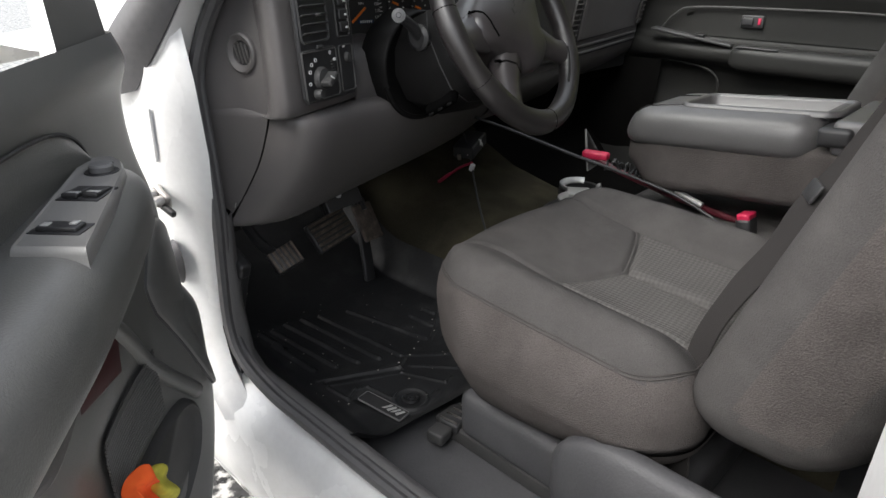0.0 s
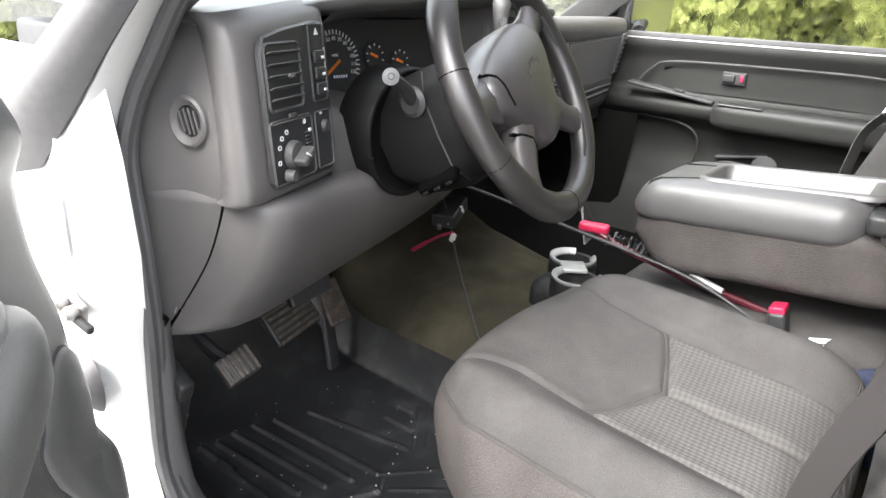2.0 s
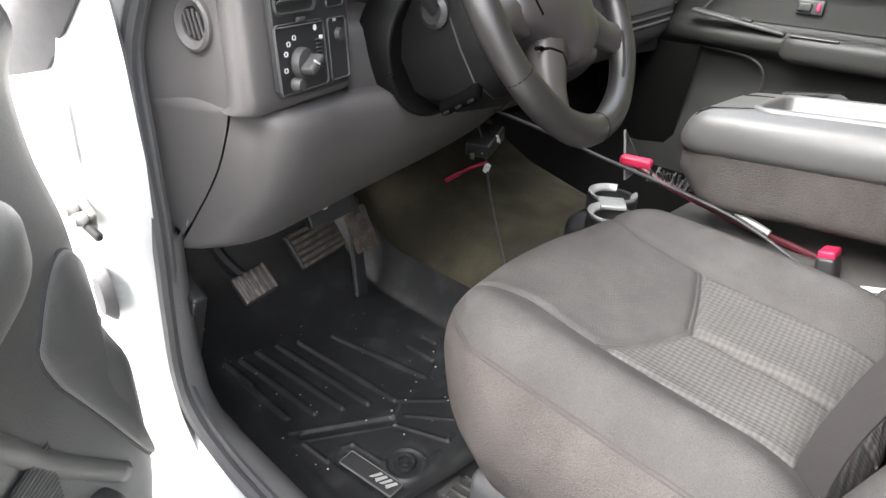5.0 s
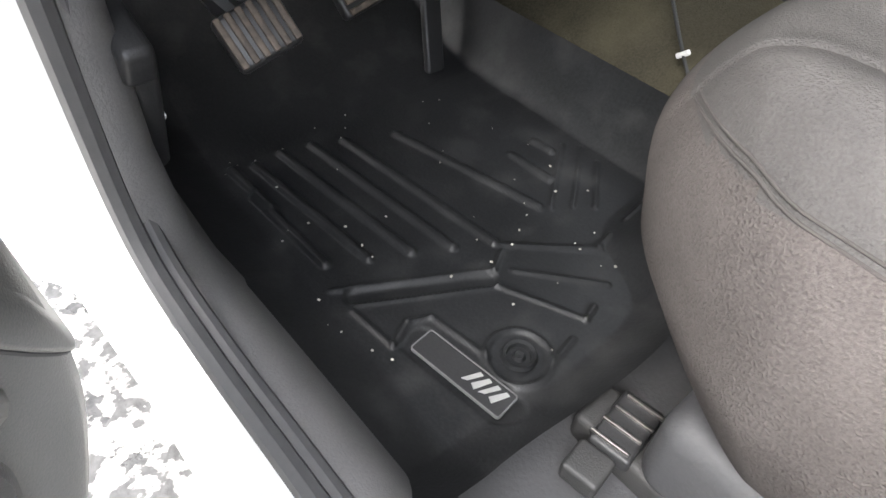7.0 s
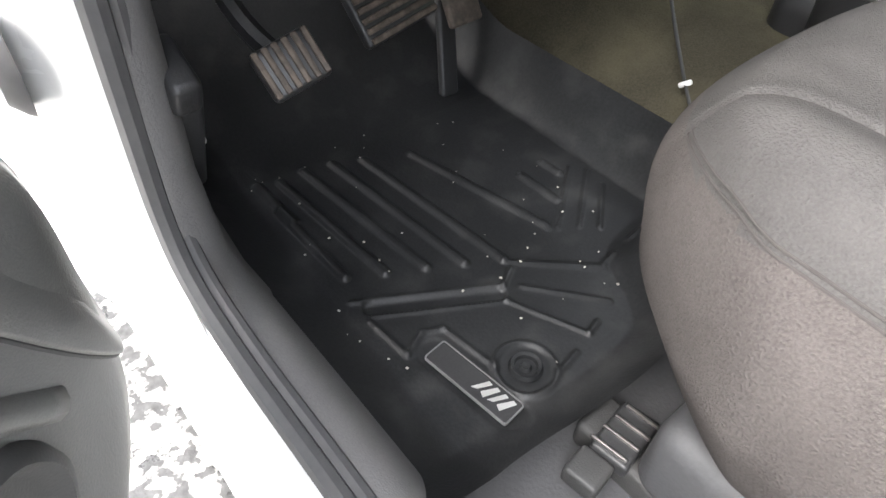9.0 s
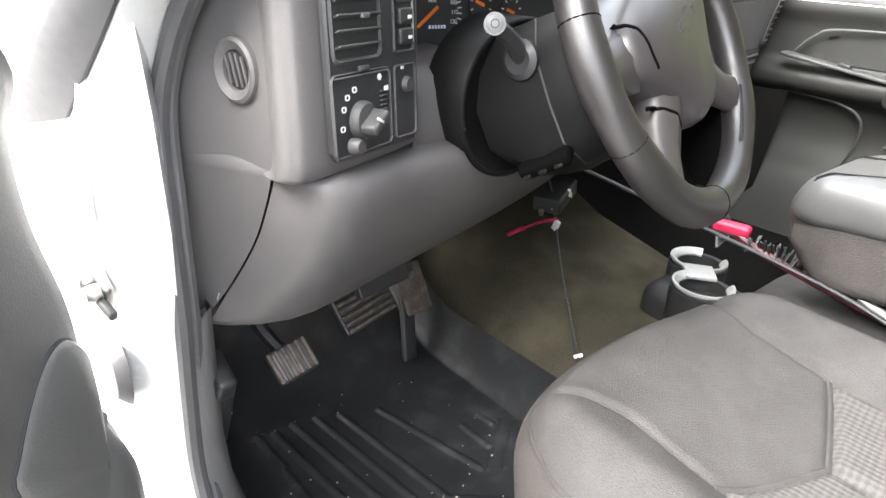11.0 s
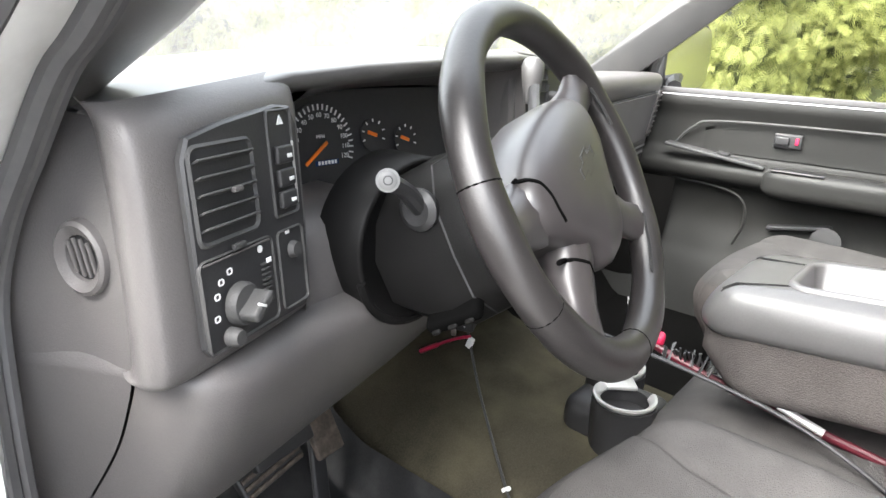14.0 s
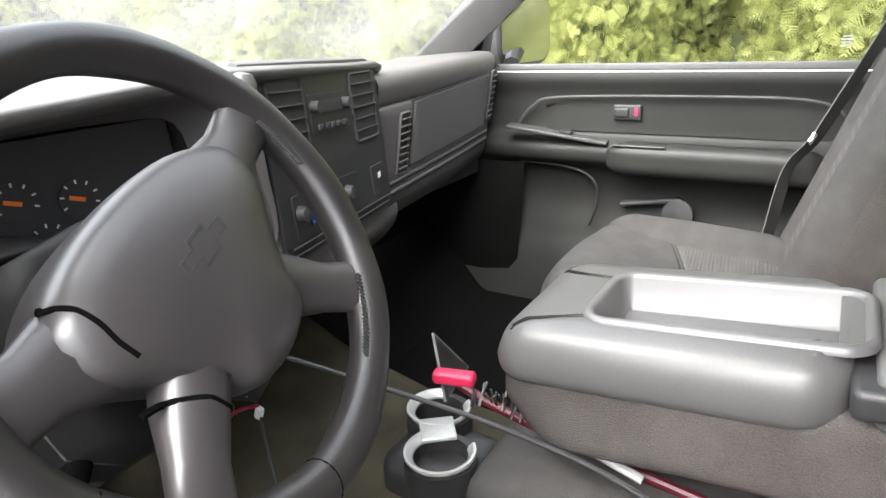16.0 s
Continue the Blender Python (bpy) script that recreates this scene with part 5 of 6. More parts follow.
# ---- seats ----
def seat(name, label, cx, y0, group, back):
    """Bucket-shaped cloth seat; cx: its middle, y0: its front edge, back: how far behind it the backrest stands."""
    th = thing(name, label, "seat", (cx, y0 - 0.22, 0.60), group)
    half = 0.254
    SEAM_U = 0.49

    def boundary(x):
        return y0 - 0.212 - 0.050 * max(0.0, 1 - abs(x) / 0.125) ** 0.8

    def seam_u(v):
        return SEAM_U + 0.16 * max(0.0, v - 0.45) / 0.55

    def bend(p, grooved=True):
        u, v, w = p.x / half, p.y / 0.235, p.z / 0.105
        x, y, z = p.x, p.y, p.z
        up = max(0.0, w)
        bol = math.exp(-((abs(u) - 0.78) / 0.24) ** 2)
        z += up * (0.044 * bol * (1 - 0.25 * max(0, v)) - 0.030 * (1 - (v + 0.05)) * 0.5 + 0.016 * math.exp(-((v - 0.55) / 0.35) ** 2) * (1 - bol))
        z -= up * 0.030 * max(0.0, v - 0.78) / 0.22
        y -= 0.125 * abs(u) ** 2.4 * max(0.0, v)
        y += 0.022 * max(0.0, v) * w
        if w < 0:
            z += -w * 0.030 * max(0.0, -v) + 0.02 * max(0.0, -v) ** 2
            x *= 1 + 0.13 * w
            y -= -w * 0.035 * max(0.0, v)
        px, py = cx + x, y0 - 0.235 + y
        if grooved and w > 0.4:
            g = max(math.exp(-((abs(u) - seam_u(v)) / 0.022) ** 2), 0.0)
            if abs(u) < seam_u(v):
                if py < boundary(x):
                    g += math.exp(-(x / 0.007) ** 2)
                g += math.exp(-((py - boundary(x)) / 0.006) ** 2)
            z -= 0.008 * min(1.0, g)
        return (px, py, 0.795 + z)
    s = blob((0.508, 0.47, 0.21), (0.085, 0.095, 0.075), (136, 130, 20), bend)
    ob = part("cushion", s, [SEAT_CLOTH, SIDE_CLOTH, INSERT_CLOTH], th, sharp=180)
    raw = blob((0.508, 0.47, 0.21), (0.085, 0.095, 0.075), (136, 130, 20))
    for p, f in zip(ob.data.polygons, raw[1]):
        c = p.center
        if p.normal.z > 0.3 and abs(c.x - cx) < SEAM_U * half and c.y < boundary(c.x - cx):
            p.material_index = 2
        elif sum(raw[0][i].z for i in f) / len(f) < 0.0765:
            p.material_index = 1
    skin = BVHTree.FromPolygons(*s)
    edge = []
    for k in range(41):
        x = 0.122 * (k / 20 - 1)
        top = skin.ray_cast(Vector((cx + x, boundary(x), 1.3)), Vector((0, 0, -1)))[0]
        if top is not None:
            edge.append(top + Vector((0, 0, 0.0002)))
    part("insert_seam", tube(edge, 0.0042, 8, flat=0.6), SEAT_CLOTH, th, "seam between plain cloth and weave")
    for zw, sx, sy in ((0.082, 0.046, 0.052), (0.0795, 0.042, 0.047)):
        welt = [bend(Vector((a, b, zw)), False) for a, b in rrect(0.508 - sx, 0.47 - sy, 0.085 - sx / 2, 14)]
        part("welt", tube(welt, 0.0009, 6, True), SEAM, th, "stitched welt seam")
    # backrest
    lean = 0.33

    def back_bend(p):
        u, v, w = p.x / half, p.y / 0.075, p.z / 0.33
        y = p.y - (0.035 * max(0.0, abs(u) - 0.45) / 0.55) * -1 * max(0.0, v) - 0.012 * math.cos(u * 1.4) * max(0, v)
        if v > 0.5:
            g = math.exp(-((abs(u) - 0.62) / 0.03) ** 2)
            y -= 0.007 * g
        z = p.z
        x = p.x * (1 - 0.06 * max(0.0, w) ** 2)
        wz = 1.155 + z
        return (cx + 0.015 + x, y0 - back + y - lean * (wz - 0.9), wz)
    s = blob((0.49, 0.17, 0.66), (0.070, 0.068, 0.075), (56, 20, 56), back_bend)
    ob = part("backrest", s, [SEAT_CLOTH, SIDE_CLOTH, INSERT_CLOTH], th, sharp=180)
    for p in ob.data.polygons:
        u = (p.center.x - cx) / half
        if p.normal.y > 0.35 and abs(u) < 0.62:
            p.material_index = 2
        elif abs(u) > 0.9:
            p.material_index = 1
    part("side_shield", rbox((0.43, 0.34, 0.085), 0.02, 3, pose(cx, y0 - 0.295, 0.668)), VINYL_FLOOR, th, "grey plastic seat base cover")
    part("recliner_cover", blob((0.05, 0.30, 0.17), (0.020, 0.10, 0.06), (8, 16, 12), lambda p: (cx - half + 0.004 + p.x, y0 - 0.475 + p.y, 0.715 + p.z)), VINYL_FLOOR, th, "grey plastic hinge cover")
    for rx in (-0.16, 0.16):
        part("seat_rail", rbox((0.045, 0.50, 0.03), 0.006, 2, pose(cx + rx * 1.15, y0 - 0.32, 0.612)), DARK_TRIM, th)
    part("rail_bracket", rbox((0.056, 0.034, 0.016), 0.004, 2, pose(cx - 0.187, y0 - 0.104, 0.628, 0, 0, 8)), BLACK_PLASTIC, th, "black slotted rail bracket")
    for k in range(4):
        part("rail_plate", rbox((0.003, 0.032, 0.004), 0.0012, 1, pose(cx - 0.209 + 0.0145 * k, y0 - 0.104, 0.6365, 0, 0, 8)), METAL, th, "dull steel rail plate")
    part("rail_end", rbox((0.030, 0.030, 0.020), 0.004, 2, pose(cx - 0.230, y0 - 0.104, 0.622, 0, 0, 8)), DARK_TRIM, th, "dark rail end cap")
    part("head_restraint", blob((0.25, 0.09, 0.16), (0.05, 0.04, 0.05), (16, 10, 10), lambda p: (cx + p.x, y0 - back - 0.175 + p.y, 1.60 + p.z)), SEAT_CLOTH, th)
    return th


driver_seat = seat("bucket_seat", "grey velour driver's seat with woven insert and worn side bolster", -0.444, 0.080, "front seats", 0.552)
seat("bucket_seat", "grey velour passenger seat with woven insert, empty", 0.530, 0.205, "front seats", 0.500)

# seat belts and buckles


def strap(points, width, face):
    pts = spline(points, 8)
    rings = []
    for i, p in enumerate(pts):
        d = (pts[min(i + 1, len(pts) - 1)] - pts[max(i - 1, 0)]).normalized()
        s = d.cross(Vector(face)).normalized() * width / 2
        n = s.cross(d).normalized() * 0.0012
        rings.append([p - s - n, p + s - n, p + s + n, p - s + n])
    return loft(rings, True, True)


BELT = stuff("belt_webbing", (0.020, 0.0185, 0.018), 0.8, vary=0.12, fine=900, bump=0.3, spec=0.2)
belt = thing("driver_seat_belt", "black webbing seat belt hanging beside the driver's seat", "seat belt", (-0.66, -0.38, 0.62))
part("webbing", strap([(-0.40, -0.452, 1.18), (-0.435, -0.420, 1.093), (-0.470, -0.398, 1.046), (-0.500, -0.386, 1.000), (-0.535, -0.366, 0.953), (-0.574, -0.354, 0.904), (-0.600, -0.356, 0.847), (-0.615, -0.364, 0.790), (-0.63, -0.38, 0.70)], 0.036, (0.85, -0.5, 0.1)), BELT, belt)
part("latch_plate", rbox((0.034, 0.006, 0.024), 0.003, 1, pose(-0.458, -0.398, 1.066, 25, 0, 30)), BLACK_PLASTIC, belt, "black latch tongue")
# same webbing as the driver's, with the window glare put into its colour
LIT_BELT = stuff("lit_webbing", (0.085, 0.084, 0.082), 0.7, vary=0.12, fine=900, bump=0.3, spec=0.3)
pbelt = thing("passenger_seat_belt", "seat belt across the passenger seat back, webbing lightened for window glare", "seat belt", (0.78, -0.3, 0.62))
part("webbing", strap([(0.77, -0.395, 1.50), (0.772, -0.318, 1.30), (0.772, -0.272, 1.19), (0.772, -0.236, 1.107), (0.778, -0.196, 1.042), (0.782, -0.176, 0.918), (0.785, -0.166, 0.825), (0.79, -0.17, 0.66)], 0.040, (0.5, 0.8, 0.3)), LIT_BELT, pbelt)
part("latch_plate", rbox((0.055, 0.010, 0.026), 0.003, 1, pose(0.768, -0.230, 1.106, 25, 12)), CHROME, pbelt, "steel latch plate")
buckle = thing("seat_belt_buckle", "black seat belt buckle with a red release button", "buckle", (-0.15, -0.21, 0.80))
part("stalk", rbox((0.028, 0.020, 0.12), 0.006, 2, pose(-0.125, -0.252, 0.813, -12, 4)), BLACK_PLASTIC, buckle)
part("housing", rbox((0.042, 0.026, 0.06), 0.006, 2, pose(-0.120, -0.240, 0.861, -12, 4)), BLACK_PLASTIC, buckle)
part("release_button", rbox((0.038, 0.022, 0.012), 0.003, 2, pose(-0.117, -0.233, 0.893, -12, 4)), RED, buckle, "red release button")

# ---- centre seat and fold-down console ----
centre = thing("jump_seat", "grey velour centre seat cushion under the folded console", "seat", (0.01, -0.15, 0.70))
part("cushion", blob((0.29, 0.50, 0.15), (0.05, 0.09, 0.05), (16, 20, 10), lambda p: (0.015 + p.x, -0.165 + p.y, 0.768 + p.z - 0.10 * (p.y - 0.1))), SEAT_CLOTH, centre, sharp=180)
part("seat_base", rbox((0.25, 0.46, 0.12), 0.02, 2, pose(0.02, -0.18, 0.70)), DARK_TRIM, centre)
part("back_cushion", blob((0.27, 0.14, 0.60), (0.05, 0.05, 0.06), (14, 10, 20), lambda p: (0.02 + p.x, -0.50 + p.y - 0.33 * (p.z + 0.24), 1.16 + p.z)), SEAT_CLOTH, centre, sharp=180)
K = -0.09
console = thing("centre_console", "folded-down grey vinyl centre armrest with an open tray", "console", (0.01, -0.14, 0.85))


def cz(y, z):
    return z + K * y


part("console_body", blob((0.225, 0.42, 0.115), (0.035, 0.070, 0.022), (16, 24, 12), lambda p: (0.002 + p.x, -0.185 + p.y + 0.05 * min(0, p.z / 0.057) * max(0, p.y / 0.21), cz(-0.185 + p.y, 0.946 + p.z))), SIDE_CLOTH, console, "grey velour console side", sharp=180)


def pad_ring(inset, z, ry=0.0, tray=False):
    x0, x1, y0, y1, r = -0.120, 0.122, -0.320, 0.036, 0.055
    if tray:
        x0, x1, y0, y1, r = -0.075, 0.050, -0.318, -0.072, 0.020
    o = rrect(x1 - x0 - 2 * inset, y1 - y0 - 2 * inset, max(0.004, r - inset), 8)
    cx, cy = (x0 + x1) / 2, (y0 + y1) / 2
    return [(cx + a, cy + b, cz(cy + b, z + 0.008 - (0.035 * max(0, (cy + b + 0.02) / 0.08) ** 2 if not tray and z > 1.0 else 0))) for a, b in o]


pad_shape = loft([pad_ring(0.012, 0.970), pad_ring(0.002, 0.976), pad_ring(0, 0.990), pad_ring(0.0, 1.008), pad_ring(0.006, 1.026), pad_ring(0.016, 1.036), pad_ring(0.030, 1.041), pad_ring(-0.008, 1.042, tray=True)], True)
part("pad", pad_shape, VINYL, console, "soft grey vinyl armrest pad", sharp=180, sub=1)
part("tray_rim", loft([pad_ring(-0.012, 1.038, tray=True), pad_ring(-0.011, 1.045, tray=True), pad_ring(-0.006, 1.0475, tray=True), pad_ring(-0.001, 1.046, tray=True), pad_ring(0.001, 1.042, tray=True), pad_ring(0.007, 1.010, tray=True), pad_ring(0.014, 1.005, tray=True)], True), TRAY, console, "satin plastic tray rim", sharp=60)
part("tray_floor", loft([pad_ring(0.012, 1.0050, tray=True), pad_ring(0.03, 1.0046, tray=True), pad_ring(0.070, 1.0046, tray=True)], True), TRAY, console, "shallow tray floor", sharp=180)
part("hinge_block", rbox((0.235, 0.12, 0.055), 0.010, 2, pose(0.002, -0.388, cz(-0.388, 1.020), math.degrees(math.atan(K)))), TRAY, console, "plastic hinge block")
part("hinge_bar", rbox((0.10, 0.05, 0.030), 0.008, 2, pose(-0.076, -0.335, cz(-0.335, 1.022), math.degrees(math.atan(K)))), BLACK_PLASTIC, console, "dark hinge bar")
pad_skin = BVHTree.FromPolygons(*pad_shape)
for x0, sg in ((-0.071, 1), (0.046, -1)):
    for gap in (0.0, 0.0045):
        line = []
        for k in range(25):
            t = k / 24
            top = pad_skin.ray_cast(Vector((x0 + gap * sg - 0.026 * sg * t ** 1.4, -0.076 + 0.085 * t, 1.2)), Vector((0, 0, -1)))[0]
            if top is not None and (not line or abs(top.z - line[-1].z) < 0.012):
                line.append(top + Vector((0, 0, -0.0002)))
        part("pad_seam", tube(line, 0.0011, 6), SHROUD, console, "stitched seam")

# cup holder on the floor hump
cup = thing("cup_holder", "black twin cup holder with silver rings", "cup holder", (-0.03, 0.19, 0.70))
for (x, y, r) in ((-0.086, 0.121, 0.046), (0.0, 0.176, 0.045)):
    part("cup_well", lathe([(r, -0.10), (r + 0.004, -0.02), (r + 0.004, 0.0), (r - 0.006, 0.0), (r - 0.012, -0.07), (0, -0.072)], 28, pose(x, y, 0.817)), BLACK_PLASTIC, cup)
    arc = [(x + (r - 0.003) * math.cos(radians(a)), y + (r - 0.003) * math.sin(radians(a)), 0.820) for a in range(20, 322, 8)]
    part("ring", tube(arc, 0.0085, 8, flat=0.45), SILVER, cup, "open silver ring")
part("base", rbox((0.13, 0.15, 0.09), 0.03, 3, pose(-0.040, 0.147, 0.750)), BLACK_PLASTIC, cup)
part("bridge", rbox((0.05, 0.05, 0.008), 0.003, 2, pose(-0.046, 0.150, 0.822, 0, 0, 38)), SILVER, cup)

# snow brush wedged between seat and console
brush = thing("snow_brush", "red snow brush with a clear scraper blade lying beside the console", "snow brush", (-0.09, -0.05, 0.85))
part("handle", tube(spline([(-0.044, 0.125, 0.911), (-0.052, 0.055, 0.894), (-0.058, -0.07, 0.874), (-0.062, -0.20, 0.858), (-0.07, -0.30, 0.846)], 6), 0.0065, 10), DARK_RED, brush, "dark red handle")
part("head", rbox((0.022, 0.058, 0.018), 0.006, 2, pose(-0.046, 0.118, 0.915, 0, 0, 14)), RED, brush, "bright red scraper socket")
blade_m = basis((-0.012, 0.148, 0.915), (1.0, 0.18, 0), (0, 0.35, 1))
part("scraper_edge", frame_ring([(-0.044, -0.038), (0.050, -0.038), (-0.008, 0.048)], [(-0.0405, -0.0355), (0.045, -0.0355), (-0.0085, 0.0435)], 0.004, blade_m), CAP_GREY, brush, "pale worn blade edge")
part("scraper", plate([(-0.042, -0.036), (0.048, -0.036), (-0.008, 0.046)], 0.003, blade_m), BLADE, brush, "smoky clear scraper blade")
bristles = [tube([(-0.060 + rng.uniform(-0.012, 0.02), 0.08 - 0.003 * k, 0.895), (-0.050 + rng.uniform(-0.015, 0.02), 0.08 - 0.003 * k + rng.uniform(-0.006, 0.006), 0.914)], 0.0016, 4) for k in range(60)]
part("bristles", joined(*bristles), BLACK_PLASTIC, brush, "black bristles")
navy = thing("folded_jacket", "dark navy cloth stuffed between seat and console", "cloth", (-0.12, -0.30, 0.80))
part("folds", blob((0.07, 0.30, 0.14), (0.03, 0.06, 0.03), (14, 40, 18), lambda p: (-0.160 + p.x + 0.008 * math.sin(p.y * 60), -0.29 + p.y, 0.785 + p.z + 0.012 * math.sin(p.y * 45 + p.x * 50))), BLUE_CLOTH, navy, sharp=180)
tagp = thing("paper_tag", "small white printed paper tag tucked by the buckle", "tag", (-0.115, -0.285, 0.84))
tag_m = basis((-0.115, -0.310, 0.845), (0.55, -0.75, 0), (0.5, 0.3, 0.8))
part("paper", rbox((0.050, 0.002, 0.042), 0.0006, 1, tag_m), WHITE_MARK, tagp)
part("print", joined(*[rbox((0.030 - 0.006 * (k % 2), 0.0006, 0.0025), 0.0002, 1, tag_m @ pose(-0.003, -0.0014, 0.012 - 0.007 * k)) for k in range(4)]), DARK_TRIM, tagp, "illegible grey print")
# thin rod from under the column to the seat gap
rod = thing("thin_black_rod", "thin black flexible rod lying from the column to the seat gap", "rod", (-0.1, 0.0, 0.9))
part("rod", tube(spline([(-0.215, 0.38, 0.995), (-0.18, 0.27, 0.972), (-0.135, 0.13, 0.935), (-0.115, 0.02, 0.915), (-0.108, -0.10, 0.893), (-0.115, -0.20, 0.860), (-0.13, -0.30, 0.81)], 8), 0.0032, 8), BLACK_PLASTIC, rod)
part("sleeve", tube([(-0.080, -0.085, 0.893), (-0.086, -0.142, 0.880)], 0.0055, 8), SILVER, rod, "pale sleeve")
# loose wires under the dash
wire = thing("hanging_wire", "black wire with white connectors hanging under the dash", "wire", (-0.2, 0.33, 0.72))
part("cable", tube(spline([(-0.165, 0.405, 0.945), (-0.168, 0.380, 0.905), (-0.174, 0.360, 0.856), (-0.205, 0.315, 0.806), (-0.245, 0.255, 0.758), (-0.284, 0.199, 0.722), (-0.300, 0.172, 0.705)], 8), 0.0022, 8), BLACK_PLASTIC, wire)
part("connector", rbox((0.010, 0.010, 0.018), 0.002, 1, pose(-0.174, 0.361, 0.861, 20)), WHITE_MARK, wire, "white plug")
part("lower_connector", rbox((0.006, 0.006, 0.016), 0.0015, 1, pose(-0.284, 0.199, 0.722, 50)), WHITE_MARK, wire, "white sleeve")
part("red_lead", tube(spline([(-0.174, 0.362, 0.872), (-0.168, 0.40, 0.852), (-0.160, 0.445, 0.822), (-0.150, 0.490, 0.790)], 6), [0.0028] * 12 + [0.0045] * 7, 8), RED, wire, "red test lead")
box = thing("under_dash_module", "small black electrical module with loose plugs under the dash", "module", (-0.17, 0.39, 0.93))
part("case", rbox((0.09, 0.05, 0.03), 0.005, 2, pose(-0.148, 0.392, 0.904, 0, -12, 20)), BLACK_PLASTIC, box)
for k, (x, y, z) in enumerate(((-0.178, 0.368, 0.893), (-0.165, 0.366, 0.897), (-0.130, 0.374, 0.905), (-0.215, 0.365, 0.893), (-0.140, 0.370, 0.912))):
    part("plug", rbox((0.014, 0.008, 0.006), 0.0015, 1, pose(x, y, z, 0, 20 * k, 30)), METAL if k % 2 else WHITE_MARK, box, "pale plug")

# ---- driver's door, standing open ----
door = thing("driver_door", "open driver's door with grey plastic trim and white steel shell", "car door", (-0.93, 0.24, 0.45))
dm = basis((-0.911, 0.22, 0), (math.sin(radians(36)), math.cos(radians(36)), 0))   # x runs to the hinge, y out through the door


def face_y(s, z):
    """Depth of the trim's inner face: minus is towards the cabin."""
    y = 0.028 + 0.019 / (1 + math.exp(-(z - 1.05) / 0.02))
    y -= 0.014 * math.exp(-((z - 1.190) / 0.028) ** 2)
    low = 1 / (1 + math.exp((z - 0.885) / 0.012))
    y -= 0.030 * low * math.exp(-((s - 0.02) / 0.09) ** 2)
    y += 0.015 * low * math.exp(-((s - 0.27) / 0.12) ** 2)
    y += 0.055 * max(0.0, 1 - (s + 0.03) / 0.045) ** 2
    return y


def dp(s, y, z):
    return dm @ Vector((-s, y, z))


svals = [-0.030, -0.024, -0.015, -0.004, 0.008, 0.022, 0.036] + [0.05 + 0.02 * k for k in range(48)]
zvals = [0.59 + 0.01 * k for k in range(64)]


def corner(s, z):
    """The rounded lower front corner of the trim."""
    return s + 0.16 * (max(0.0, 0.74 - z) / 0.15) ** 2.4 * max(0.0, 1 - (s + 0.03) / 0.9)


part("trim_panel", loft([[dp(corner(s, z), face_y(s, z), z) for s in svals] for z in zvals]), DOOR_TRIM, door, sharp=180)
part("shell", loft([[dp(s, y, z) for s, y in ((-0.005, 0.085), (-0.012, 0.10), (-0.012, 0.145), (0.0, 0.16), (0.5, 0.19), (1.0, 0.17))] for z in (0.50, 0.56, 0.8, 1.1, 1.175)]), WHITE_PAINT, door, "white painted outer shell", sharp=50)
part("door_edge", loft([[dp(s, y, z) for s, y in ((0.012, 0.07), (0.002, 0.085), (-0.006, 0.09), (-0.012, 0.11))] for z in (0.56, 0.66, 0.8, 1.0, 1.1, 1.175)]), WHITE_PAINT, door, "white steel hinge edge", sharp=50)
part("bottom_edge", loft([[dp(s, y, 0.585) for s in (0.16, 0.5, 1.0)] for y in (0.03, 0.16)]), WHITE_PAINT, door)
# upper frame, glass and mirror patch
part("window_frame", tube([dp(0.0, 0.085, 1.20), dp(0.01, 0.075, 1.28), dp(0.14, 0.09, 1.42), dp(0.40, 0.13, 1.62), dp(0.60, 0.14, 1.70), dp(0.98, 0.14, 1.70), dp(1.0, 0.12, 1.2)], 0.014, 8), DARK_TRIM, door, "dark window frame")
gl = part("window_glass", loft([[dp(0.17, 0.10, 1.19), dp(0.98, 0.10, 1.19)], [dp(0.20, 0.115, 1.42), dp(0.98, 0.12, 1.42)], [dp(0.55, 0.135, 1.66), dp(0.98, 0.135, 1.68)]]), CLEAR, door, sharp=180)
gl.visible_shadow = False
part("mirror_patch", loft([[dp(s, 0.045, z) for s, z in ((0.012, 1.19), (0.17, 1.19))], [dp(s, 0.05, z) for s, z in ((0.03, 1.28), (0.165, 1.30))], [dp(s, 0.06, z) for s, z in ((0.10, 1.36), (0.165, 1.42))]]), DOOR_TRIM, door, "triangular inner mirror cover", sharp=180)
part("window_sweep", tube([dp(0.02, 0.055, 1.20), dp(0.3, 0.055, 1.205), dp(1.0, 0.055, 1.205)], 0.008, 8), SEAL, door)
# armrest with switch panel on its top
arm = part("armrest", blob((0.66, 0.10, 0.080), (0.09, 0.035, 0.032), (44, 12, 12), lambda p: dp(0.455 - p.x, 0.010 + p.y + 0.030 * max(0, p.x / 0.33) ** 1.5, 1.070 + p.z)), DOOR_TRIM, door, "padded armrest", sharp=180)
PANEL_Z = 1.113
PANEL = [(0.3841, 0.0254), (0.3927, -0.0262), (0.2878, -0.0141), (0.2018, -0.0012), (0.176, 0.0082), (0.1588, 0.0203), (0.1554, 0.0306), (0.1622, 0.0409), (0.1803, 0.0443)]


def panel_ring(inset, rise):
    mid = (0.27, 0.011)
    ring = []
    for a, b in PANEL:
        d = Vector((mid[0] - a, mid[1] - b)).normalized() * inset
        ring.append(dp(a + d.x, b + d.y, PANEL_Z + rise))
    return ring


